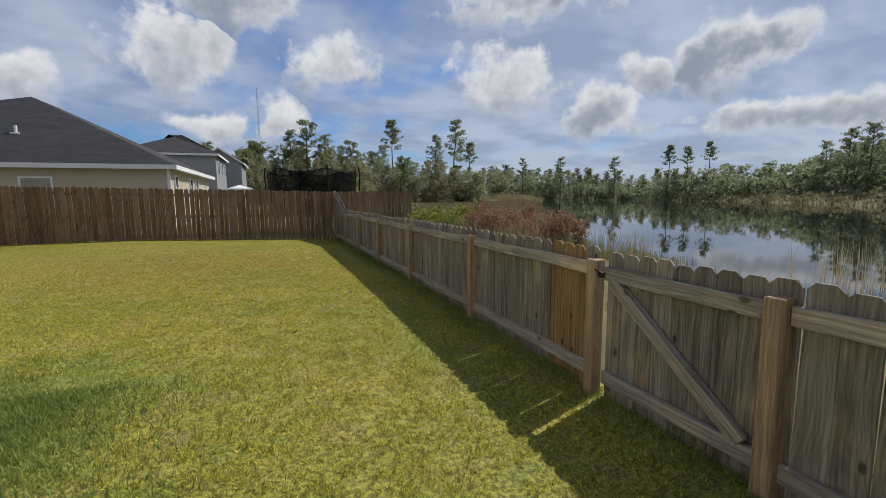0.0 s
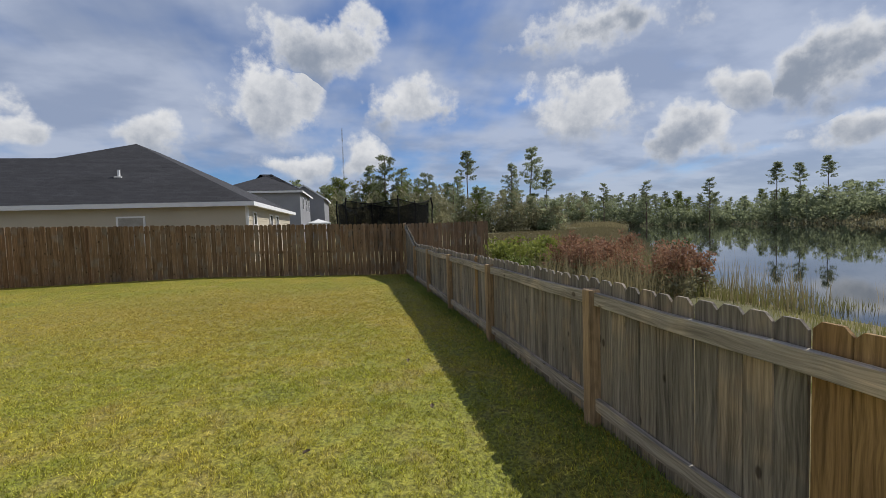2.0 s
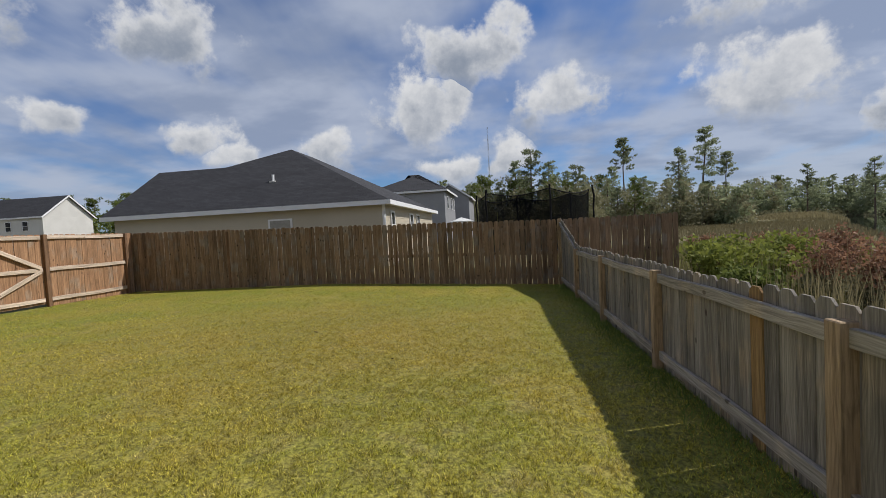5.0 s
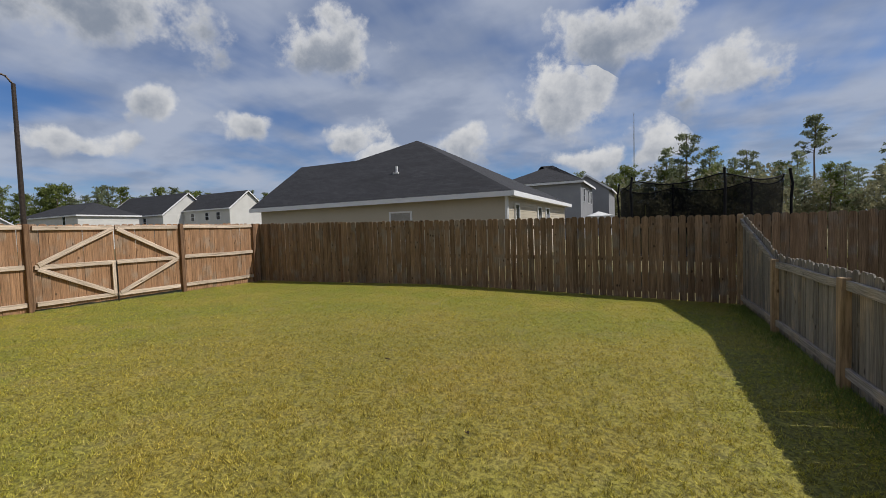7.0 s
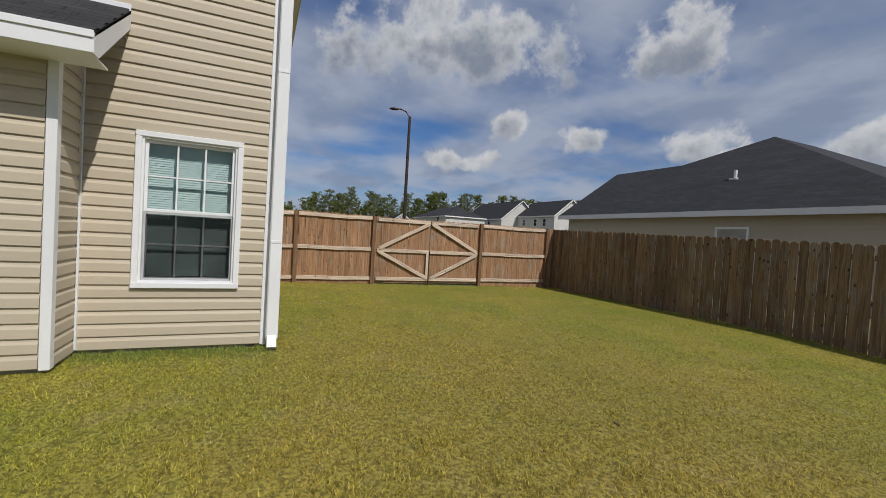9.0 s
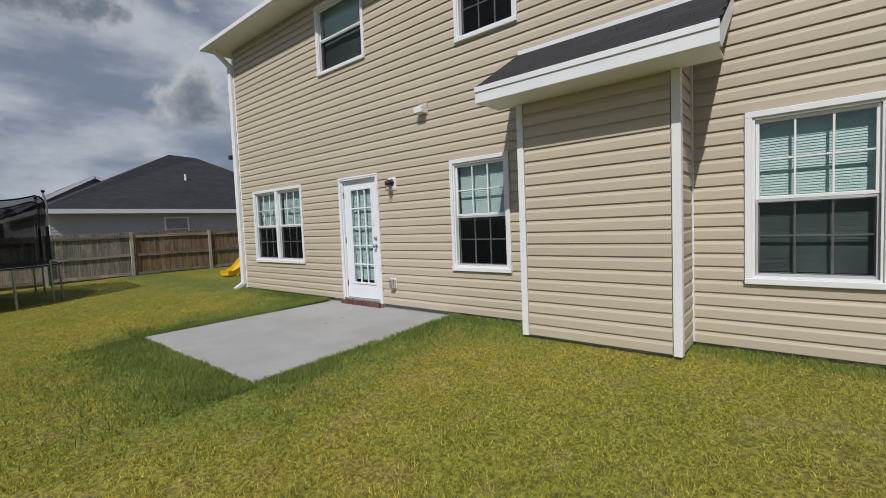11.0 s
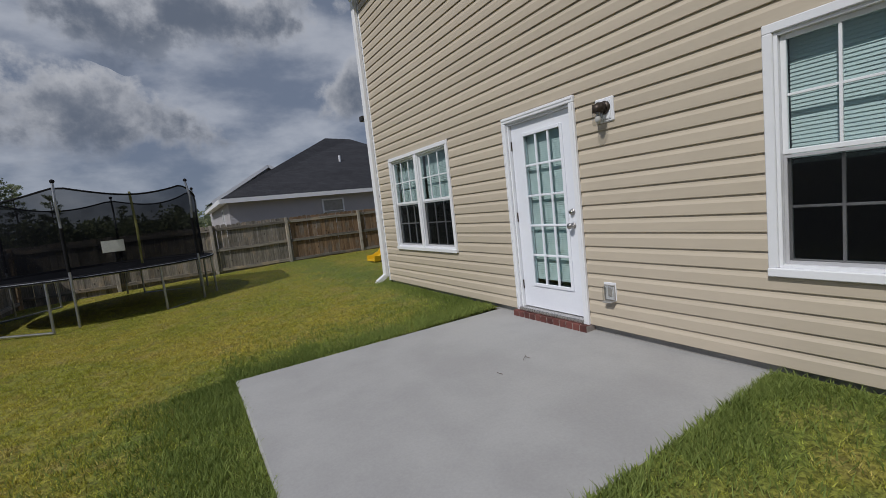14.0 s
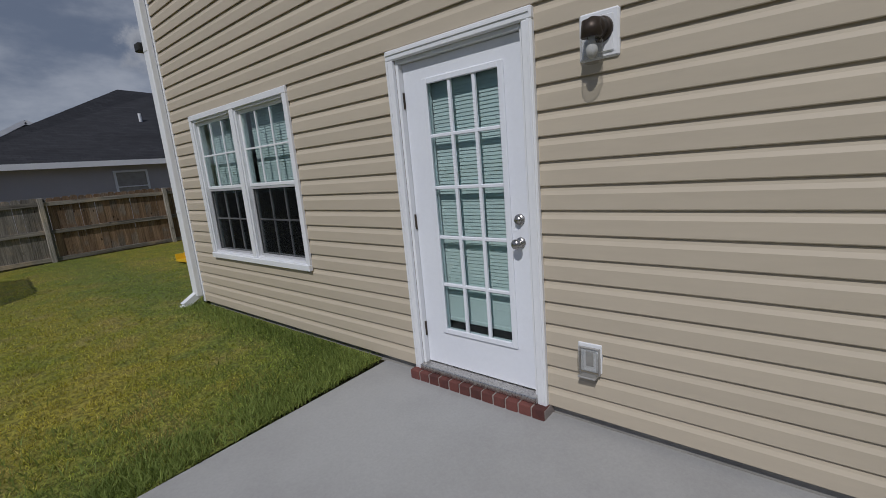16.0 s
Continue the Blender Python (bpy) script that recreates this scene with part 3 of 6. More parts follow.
# the open country lies a little below the mown yard
tagged(sheet("ground", gx, gy, lambda x, y: land(x, y) - (0.05 if -11 < x < 2.5 and -9 < y < 19.4 else 0.0), FIELD), "rough grassy ground sloping to a pond", "ground", kind="structure")


def in_yard(x, y):
    if not (-10.5 < x < FENCE_X + 0.15 and -7.9 < y < 18.75):
        return False
    if x < WALL_X and -0.6 < y < 10.1:
        return False
    return not (-4.65 < x < -1.66 and 2.62 < y < 5.5)


lx = sorted(set([-10.5] + steps((-10.4, 2.4, 0.2)) + [-4.6, -1.66, 2.35]))
ly = sorted(set(steps((-8.0, 18.9, 0.2)) + [2.62, 5.5, -0.6, 10.1]))
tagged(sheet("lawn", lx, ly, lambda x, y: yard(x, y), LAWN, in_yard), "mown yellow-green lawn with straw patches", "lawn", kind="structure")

pond = bmesh.new()
vs = [pond.verts.new((x, y, 0)) for x, y in ((6.5, -75), (140, -75), (150, 185), (60, 185), (8, 40))]
pond.faces.new(vs)
tagged(part("water", pond, WATER, at=pose(0, 0, WATER_Z)), "still dark pond reflecting sky and trees", "pond", kind="structure")


# ---- fences ----
def picket_mesh(name, width, height, mat, ear=0.03, thick=0.017, twist=0.0):
    """A dog-eared board standing on z = 0, its width along x."""
    bm = bmesh.new()
    w = width / 2
    prof = [(-w, 0), (w, 0), (w, height - ear), (w - ear, height), (-w + ear, height), (-w, height - ear)]
    front = [bm.verts.new((x, -thick / 2 + twist * z, z)) for x, z in prof]
    back = [bm.verts.new((x, thick / 2 + twist * z, z)) for x, z in prof]
    bm.faces.new(front)
    bm.faces.new(back[::-1])
    for i in range(6):
        j = (i + 1) % 6
        bm.faces.new((front[j], front[i], back[i], back[j]))
    bmesh.ops.bevel(bm, geom=list(bm.edges), offset=0.0015, segments=1, affect="EDGES")
    return to_mesh(name, bm, mat)


def post_mesh(name, height, mat, size=0.09):
    return to_mesh(name, a_box(-size / 2, size / 2, -size / 2, size / 2, 0, height, 0.006), mat)


def fence(label, a, b, ground, top, posts, rails, picket_mat, rail_mat, post_mat, face, post_size=0.09, pitch=0.142, gap=0.006, odd=(), odd_mat=None, skip=None, seed=1, post_top=None, lift=0.03, proud=0.0):
    """A board fence from a to b. top(s), rails (z offsets as functions of s) run along it; face = +1 puts the pickets to the
    left of the direction a to b, -1 to its right; rails and posts stand on the other side."""
    rnd = random.Random(seed)
    (ax, ay), (bx, by) = a, b
    length = math.hypot(bx - ax, by - ay)
    ang = math.degrees(math.atan2(by - ay, bx - ax))
    root = thing("fence", label, "fence", (ax, ay, 0), ang)
    ux, uy = (bx - ax) / length, (by - ay) / length
    zz = lambda s: ground(ax + ux * s, ay + uy * s)
    meshes = {}

    def pick(h, mat):
        key = (round(h / 0.03), rnd.randrange(3), mat.name)
        if key not in meshes:
            meshes[key] = picket_mesh("picket", pitch - gap * (0.6 + 0.4 * key[1]), key[0] * 0.03, mat, 0.028 + 0.003 * key[1], 0.017, 0.002 * (key[1] - 1))
        return meshes[key]

    s, i = pitch / 2, 0
    while s < length:
        if not (skip and skip[0] < s < skip[1]):
            z = zz(s) + lift + rnd.uniform(-0.012, 0.012)
            h = top(s) - z
            m = odd_mat if odd_mat and any(p < s < q for p, q in odd) else picket_mat
            piece("picket", pick(h, m), root, pose(s + rnd.uniform(-0.003, 0.003), face * (0.033 + rnd.uniform(0, 0.008)), z, 0, rnd.uniform(-0.35, 0.35), rnd.uniform(-1.2, 1.2)))
        s, i = s + pitch, i + 1
    for p in posts:
        z = zz(p) - 0.12
        tp = (post_top(p) if post_top else top(p)) - z
        key = ("post", round(tp, 2))
        if key not in meshes:
            meshes[key] = post_mesh("post", tp, post_mat, post_size)
        piece("post", meshes[key], root, pose(p, -face * proud, z, 0, rnd.uniform(-0.4, 0.4), rnd.uniform(-2, 2)))
    for z0, wide in rails:
        for p, q in zip(posts, posts[1:]):
            if skip and p < (skip[0] + skip[1]) / 2 < q:
                continue
            bm = bmesh.new()
            q2, p2 = q - post_size / 2, p + post_size / 2
            n = 6
            ring = []
            for k in range(n + 1):
                s = p2 + (q2 - p2) * k / n
                sag = 0.006 * math.sin(k * 1.3 + p)
                z = z0(s) + sag
                ring.append([bm.verts.new((s - p2, face * yy, z + dz)) for yy, dz in ((0.022, 0), (0.022, wide), (-0.016, wide), (-0.016, 0))])
            for r0, r1 in zip(ring, ring[1:]):
                for k in range(4):
                    bm.faces.new((r0[k], r0[(k + 1) % 4], r1[(k + 1) % 4], r1[k]))
            bm.faces.new(ring[0][::-1])
            bm.faces.new(ring[-1])
            bmesh.ops.recalc_face_normals(bm, faces=bm.faces)
            bmesh.ops.bevel(bm, geom=list(bm.edges), offset=0.003, segments=1, affect="EDGES")
            # the grain of the wood runs along the rail
            bmesh.ops.transform(bm, matrix=Matrix.Rotation(math.pi / 2, 4, "Y").inverted(), verts=bm.verts)
            part("rail", bm, rail_mat, root, at=pose(p2, 0, 0) @ Matrix.Rotation(math.pi / 2, 4, "Y"))
    return root


Y0 = -7.8
LOW_POSTS = [-7.72, -5.5, -3.8, -2.05, -0.3, 1.45, 3.2, 4.4, 6.45, 8.86, 11.27, 13.69, 16.1, 18.66]
fl = lambda y: 0.97 - 0.0055 * (y - 6) if y > 6 else 0.97 - 0.004 * (6 - y)


def low_top(s):
    y = s + Y0
    if y > 16.1:
        return fl(16.1) + (1.55 - fl(16.1)) * (y - 16.1) / 2.55
    if y < -5.5:
        return fl(-5.5) + (1.47 - fl(-5.5)) * (-5.5 - y) / 2.3
    return fl(y)


fence("weathered grey dog-eared picket fence along the pond", (FENCE_X, Y0), (FENCE_X, 18.7), yard, low_top, [p - Y0 for p in LOW_POSTS],
      [(lambda s: low_top(s) - 0.185, 0.09), (lambda s: 0.03 + (fence_ground(s + Y0) + 0.08), 0.09)], GREY_WOOD, RAIL_WOOD, POST_WOOD, -1,
      odd=((4.5 - Y0, 5.0 - Y0), (2.25 - Y0, 2.5 - Y0), (9.55 - Y0, 9.7 - Y0)), odd_mat=NEW_WOOD, skip=(3.22 - Y0, 4.42 - Y0), seed=3,
      post_top=lambda s: low_top(s) - (0.065 if -5.6 < s + Y0 < 16.2 else 0.02), lift=-0.03, proud=0.012, gap=0.006)


def garden_gate():
    """Single picket gate hung between two posts of the low fence."""
    root = thing("garden_gate", "closed grey picket gate with a diagonal brace", "gate", (FENCE_X, 3.25, 0), 90)
    w = 1.085
    me = picket_mesh("picket", 0.129, 1.06, GREY_WOOD)
    rnd = random.Random(5)
    n = 8
    for i in range(n):
        piece("picket", me, root, pose(0.02 + (i + 0.5) * (w - 0.04) / n, -0.036, -0.105 + rnd.uniform(-0.01, 0.01), 0, rnd.uniform(-0.4, 0.4), 0))
    board("top_rail", (0.01, 0, 0.81), (w - 0.035, 0, 0.81), 0.09, 0.038, (0, 1, 0), RAIL_WOOD, root)
    board("bottom_rail", (0.01, 0, 0.075), (w - 0.035, 0, 0.075), 0.09, 0.038, (0, 1, 0), RAIL_WOOD, root)
    board("brace", (0.08, 0.002, 0.12), (w - 0.1, 0.002, 0.765), 0.085, 0.044, (0, 1, 0), RAIL_WOOD, root, "diagonal grey board")
    hinge = part("latch", a_box(w - 0.045, w + 0.05, 0.02, 0.03, 0.78, 0.82, 0.002), BLACK_METAL, root, "black gravity latch")
    part("latch_arm", a_tube([(w - 0.04, 0.035, 0.81), (w + 0.02, 0.05, 0.83), (w + 0.07, 0.04, 0.805)], 0.007), BLACK_METAL, hinge)


garden_gate()

FAR_A, FAR_B = (5.25, 18.86), (-10.45, 18.30)
far_len = math.hypot(FAR_A[0] - FAR_B[0], FAR_A[1] - FAR_B[1])
far_ground = lambda x, y: yard(min(x, 2.2), y) - (0.02 * max(0.0, x - 2.2))
far_top = lambda s: 1.53 + 0.27 * min(1.0, max(0.0, s - 3.0) / 12.7)
fence("tall brown dog-eared privacy fence with gaps between boards", FAR_A, FAR_B, far_ground, far_top, [0.05, 3.0 - 0.25, 5.2, 7.6, 10.1, 12.6, 15.5],
      [(lambda s: far_top(s) - 0.25, 0.09), (lambda s: far_top(s) - 0.95, 0.09), (lambda s: far_top(s) - 1.6, 0.09)], BROWN_WOOD, BROWN_WOOD, DARK_POST, 1, gap=0.011, seed=8, lift=0.0, post_top=lambda s: far_top(s) - 0.05)
GATE_X = -10.4
SIDE_POST = 0.65
side_top = lambda s: 1.80
side_rails = [(lambda s: 1.685, 0.09), (lambda s: 0.90, 0.09), (lambda s: 0.16, 0.09)]
fence("tan privacy fence with pale rails beside the house", (GATE_X, 10.12), (GATE_X, 12.69), yard, side_top, [0.05, SIDE_POST, 2.53], side_rails, TAN_WOOD, PALE_WOOD, DARK_POST, 1, seed=11, lift=0.0, gap=0.003, proud=0.012)
fence("tan privacy fence panel with pale rails in the corner", (GATE_X, 15.73), (GATE_X, 18.24), yard, side_top, [0.02, 2.28], side_rails, TAN_WOOD, PALE_WOOD, DARK_POST, 1, seed=12, lift=0.0, gap=0.003, proud=0.012)


def double_gate():
    """Two tall leaves whose diagonal boards form a diamond."""
    rnd = random.Random(4)
    for side in (-1, 1):
        root = thing("gate_leaf", "closed tan board gate leaf with pale diagonal braces", "gate", (GATE_X, 14.21, 0), 90, "double gate leaves")
        me = picket_mesh("picket", 0.146, 1.70, TAN_WOOD)
        for i in range(10):
            piece("picket", me, root, pose(side * (0.082 + i * 0.149), 0.036, 0.09 + rnd.uniform(-0.01, 0.01), 0, rnd.uniform(-0.3, 0.3), 0))
        c, h = side * 0.012, side * 1.455
        for z in (1.72, 0.935, 0.20):
            board("rail", (c, 0, z), (h, 0, z), 0.09, 0.036, (0, 1, 0), PALE_WOOD, root)
        board("brace", (c + side * 0.03, -0.021, 1.69), (h - side * 0.05, -0.021, 0.98), 0.09, 0.03, (0, 1, 0), PALE_WOOD, root, "pale diagonal board")
        board("brace", (c + side * 0.03, -0.021, 0.22), (h - side * 0.05, -0.021, 0.90), 0.09, 0.03, (0, 1, 0), PALE_WOOD, root, "pale diagonal board")
        if side < 0:
            board("stile", (-0.06, -0.023, 0.22), (-0.06, -0.023, 0.92), 0.085, 0.03, (0, 1, 0), PALE_WOOD, root, "short pale upright board")
            part("drop_rod", a_tube([(-0.02, -0.05, 0.95), (-0.02, -0.05, 0.0)], 0.012), BLACK_METAL, root, "black drop rod")


double_gate()

BACK_A, BACK_B = (5.2, -7.85), (-12.0, -7.75)
back_ground = lambda x, y: yard(min(x, 2.2), y)
back_top = lambda s: 1.42 + 0.10 * min(1.0, s / 10)
fence("tall weathered privacy fence with three rails", BACK_A, BACK_B, back_ground, back_top, [0.05, 2.95, 5.0, 7.4, 9.55, 12.0, 14.5, 17.0],
      [(lambda s: back_top(s) - 0.18, 0.09), (lambda s: back_top(s) - 0.80, 0.09), (lambda s: 0.10, 0.09)], GREY_WOOD, GREY_WOOD, RAIL_WOOD, 1, seed=21, lift=0.0, gap=0.003,
      odd=((9.6, 14.5),), odd_mat=BROWN_WOOD, proud=0.012)


# ---- our house ----
HS, HN = -0.58, 10.06          # the back wall's two ends
TOP = 5.38
COURSE = 0.1245
OPENINGS = {  # y0, y1, z0, z1 of the rough openings in the back wall
    "window_1": (8.87, 9.70, 0.76, 2.17), "window_2": (5.525, 6.355, 0.76, 2.17), "window_3": (0.045, 1.80, 0.76, 2.17), "door_1": (3.06, 3.95, 0.13, 2.16),
    "window_4": (8.90, 9.70, 3.80, 5.20), "window_5": (5.70, 6.53, 3.80, 5.20), "window_6": (2.63, 3.79, 4.11, 5.20)}


def wall_with_holes(holes, y0, y1, z0, z1, x0, x1):
    bm = bmesh.new()
    ys = sorted({y0, y1, *[v for h in holes for v in h[:2]]})
    zs = sorted({z0, z1, *[v for h in holes for v in h[2:]]})
    for a, b in zip(ys, ys[1:]):
        for c, d in zip(zs, zs[1:]):
            if not any(h[0] < (a + b) / 2 < h[1] and h[2] < (c + d) / 2 < h[3] for h in holes):
                box(bm, x0, x1, a, b, c, d)
    return bm


wall_back = tagged(part("wall_back", wall_with_holes(list(OPENINGS.values()), HS, HN, 0.12, TOP, WALL_X - 0.14, WALL_X - 0.016), SIDING), "back house wall clad in tan vinyl siding", "wall", kind="structure")
HW = -17.0
for nm, bx in (("wall_north", (HW, WALL_X - 0.141, HN - 0.14, HN, 0.12, TOP)), ("wall_south", (HW, WALL_X - 0.141, HS, HS + 0.14, 0.12, TOP)), ("wall_front", (HW - 0.14, HW - 0.001, HS, HN, 0.12, TOP))):
    tagged(part(nm, a_box(*bx, 0), SIDING), "tan siding house wall", "wall", kind="structure")
tagged(part("foundation", a_box(HW, WALL_X - 0.045, HS + 0.03, HN - 0.03, -0.25, 0.118, 0.004), FOUNDATION), "grey concrete house foundation edge", "foundation", kind="structure")
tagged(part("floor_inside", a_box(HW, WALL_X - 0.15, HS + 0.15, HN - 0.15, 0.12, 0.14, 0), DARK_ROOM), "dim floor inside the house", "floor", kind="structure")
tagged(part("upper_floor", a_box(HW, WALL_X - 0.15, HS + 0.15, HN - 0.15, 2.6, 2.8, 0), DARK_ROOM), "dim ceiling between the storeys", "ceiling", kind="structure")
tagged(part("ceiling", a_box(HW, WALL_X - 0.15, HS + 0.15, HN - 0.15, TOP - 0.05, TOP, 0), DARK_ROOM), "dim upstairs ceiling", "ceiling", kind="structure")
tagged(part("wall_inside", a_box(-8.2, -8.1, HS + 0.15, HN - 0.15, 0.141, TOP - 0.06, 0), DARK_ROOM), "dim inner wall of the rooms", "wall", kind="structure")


def siding_mesh(length, height=COURSE):
    """One Dutch-lap course: a flat lower face, a slanting shoulder above, a dark lip below. Length along y, outwards +x."""
    bm = bmesh.new()
    k = height / COURSE
    prof = [(-0.0155, 0.006), (0.005, -0.004), (0.0075, 0.0), (0.0065, 0.074 * k), (-0.003, 0.094 * k), (-0.0105, height + 0.005), (-0.0155, height + 0.005)]
    a = [bm.verts.new((x, 0, z)) for x, z in prof]
    b = [bm.verts.new((x, length, z)) for x, z in prof]
    n = len(prof)
    for i in range(n - 1):
        bm.faces.new((a[i], b[i], b[i + 1], a[i + 1]))
    bm.faces.new(a)
    bm.faces.new(b[::-1])
    bmesh.ops.recalc_face_normals(bm, faces=bm.faces)
    return to_mesh("siding_course", bm, SIDING)


SIDING_CACHE = {}


def lay_siding(wall, y0, y1, z0, z1, holes, m):
    """Courses from z0 to z1 between y0 and y1, cut round the holes; m places the wall's plane."""
    i = 0
    while z0 + i * COURSE < z1 - 0.01:
        a = z0 + i * COURSE
        b = min(a + COURSE, z1)
        cuts = sorted({y0, y1, *[v for h in holes if h[2] < b and h[3] > a for v in h[:2]]})
        for p, q in zip(cuts, cuts[1:]):
            c, d = a, b
            mid = (p + q) / 2
            for h in holes:
                if h[0] < mid < h[1] and h[2] < b and h[3] > a:
                    c, d = (max(c, h[3]), d) if h[2] <= a else (c, min(d, h[2]))
            if d - c > 0.012 and q - p > 0.01:
                key = (round(q - p, 3), round(d - c, 3))
                if key not in SIDING_CACHE:
                    SIDING_CACHE[key] = siding_mesh(*key)
                piece("siding_course", SIDING_CACHE[key], wall, m @ pose(0, p, c))
        i += 1


CL0, CL1, CLX, CLTOP = 6.85, 8.40, -4.05, 2.62     # the bump-out
trim_holes = [(h[0] - 0.02, h[1] + 0.02, h[2] - 0.02, h[3] + 0.02) for h in OPENINGS.values()] + [(CL0, CL1, 0, 3.0)]
lay_siding(wall_back, HS + 0.05, HN - 0.07, 0.1155, TOP, trim_holes, pose(WALL_X, 0, 0))


def window(name, label, y0, y1, z0, z1, units=1, blinds=0.5, grid=True):
    """Double-hung white window: casing, frame, two sashes with glazing bars and panes, blinds behind."""
    root = tagged(thing(name, at=(WALL_X, 0, 0)), label, "window", kind="structure")
    t = 0.055
    for nm, bx in (("casing", (0.0, 0.03, y0 - t, y1 + t, z1, z1 + t)), ("sill", (0.0, 0.042, y0 - t, y1 + t, z0 - t, z0)),
                   ("casing", (0.0, 0.03, y0 - t, y0, z0, z1)), ("casing", (0.0, 0.03, y1, y1 + t, z0, z1))):
        part("window_" + nm, a_box(*bx, 0.005), WHITE, root)
    step = (y1 - y0) / units
    for u in range(units):
        a, b = y0 + u * step, y0 + (u + 1) * step
        if u:
            part("mullion", a_box(-0.05, 0.028, a - 0.035, a + 0.035, z0, z1, 0.004), WHITE, root)
            a += 0.036
        if u < units - 1:
            b -= 0.036
        frame_bm = bmesh.new()
        for bx in ((-0.09, 0.012, a, a + 0.02, z0, z1), (-0.09, 0.012, b - 0.02, b, z0, z1), (-0.09, 0.012, a + 0.02, b - 0.02, z0, z0 + 0.02), (-0.09, 0.012, a + 0.02, b - 0.02, z1 - 0.02, z1)):
            box(frame_bm, *bx, 0.002)
        part("window_frame", frame_bm, WHITE, root)
        mid = (z0 + z1) / 2
        for up in (0, 1):
            c, d = (mid - 0.012, z1 - 0.02) if up else (z0 + 0.02, mid + 0.022)
            x1 = -0.018 if up else -0.045
            x0 = x1 - 0.026
            sash = bmesh.new()
            s = 0.03
            for bx in ((x0, x1, a + 0.021, a + 0.02 + s, c, d), (x0, x1, b - 0.02 - s, b - 0.021, c, d), (x0, x1, a + 0.02 + s, b - 0.02 - s, c, c + s), (x0, x1, a + 0.02 + s, b - 0.02 - s, d - s, d)):
                box(sash, *bx, 0.003)
            so = part("sash", sash, WHITE, root)
            ga, gb, gc, gd = a + 0.02 + s, b - 0.02 - s, c + s, d - s
            pane = part("pane", a_box((x0 + x1) / 2 - 0.003, (x0 + x1) / 2 + 0.003, ga, gb, gc, gd, 0), GLASS, so, "clear window glass")
            pane.visible_shadow = False
            if grid:
                for k in (1, 2):
                    y = ga + (gb - ga) * k / 3
                    part("glazing_bar", a_box(x0 + 0.002, x1 - 0.004, y - 0.008, y + 0.008, gc, gd, 0.002), WHITE, so)
                zz = (gc + gd) / 2
                part("glazing_bar", a_box(x0 + 0.003, x1 - 0.005, ga, gb, zz - 0.008, zz + 0.008, 0.002), WHITE, so)
            if not up:
                part("insect_screen", a_box(-0.032, -0.031, a + 0.02, b - 0.02, c, mid - 0.015, 0), SCREEN, root, "fine grey insect screen")
                rim = bmesh.new()
                for bx in ((-0.034, -0.022, a + 0.021, a + 0.041, c, mid - 0.015), (-0.034, -0.022, b - 0.041, b - 0.021, c, mid - 0.015), (-0.034, -0.022, a + 0.041, b - 0.041, c, c + 0.022), (-0.034, -0.022, a + 0.041, b - 0.041, mid - 0.035, mid - 0.015)):
                    box(rim, *bx, 0.002)
                part("screen_frame", rim, SCREEN_RIM, root, "pale grey aluminium screen frame")
        # blind slats hang from the head
        z = z1 - 0.03
        low = z1 - (z1 - z0) * blinds
        me = to_mesh("blind_slat", beam(bmesh.new(), (0, a + 0.03, 0), (0, b - 0.03, 0), 0.0245, 0.002, (0.95, 0, 0.31)), BLIND)
        while z > low:
            piece("blind_slat", me, root, pose(-0.125, 0, z))
            z -= 0.0235
        part("blind_rail", a_box(-0.14, -0.11, a + 0.03, b - 0.03, low - 0.03, low - 0.005, 0.003), BLIND, root)
    return root


O = OPENINGS
window("window_1", "white double-hung window with lowered blinds", *O["window_1"], blinds=0.97)
window("window_2", "white double-hung window with half-raised blinds", *O["window_2"], blinds=0.53)
window("window_3", "white twin double-hung window with half-raised blinds", *O["window_3"], units=2, blinds=0.53)
window("window_4", "white upstairs window with dark panes", *O["window_4"], blinds=0.3)
window("window_5", "white upstairs window with dark panes", *O["window_5"], blinds=0.3)
window("window_6", "wide white upstairs window with pale blinds", *O["window_6"], blinds=0.97, grid=False)


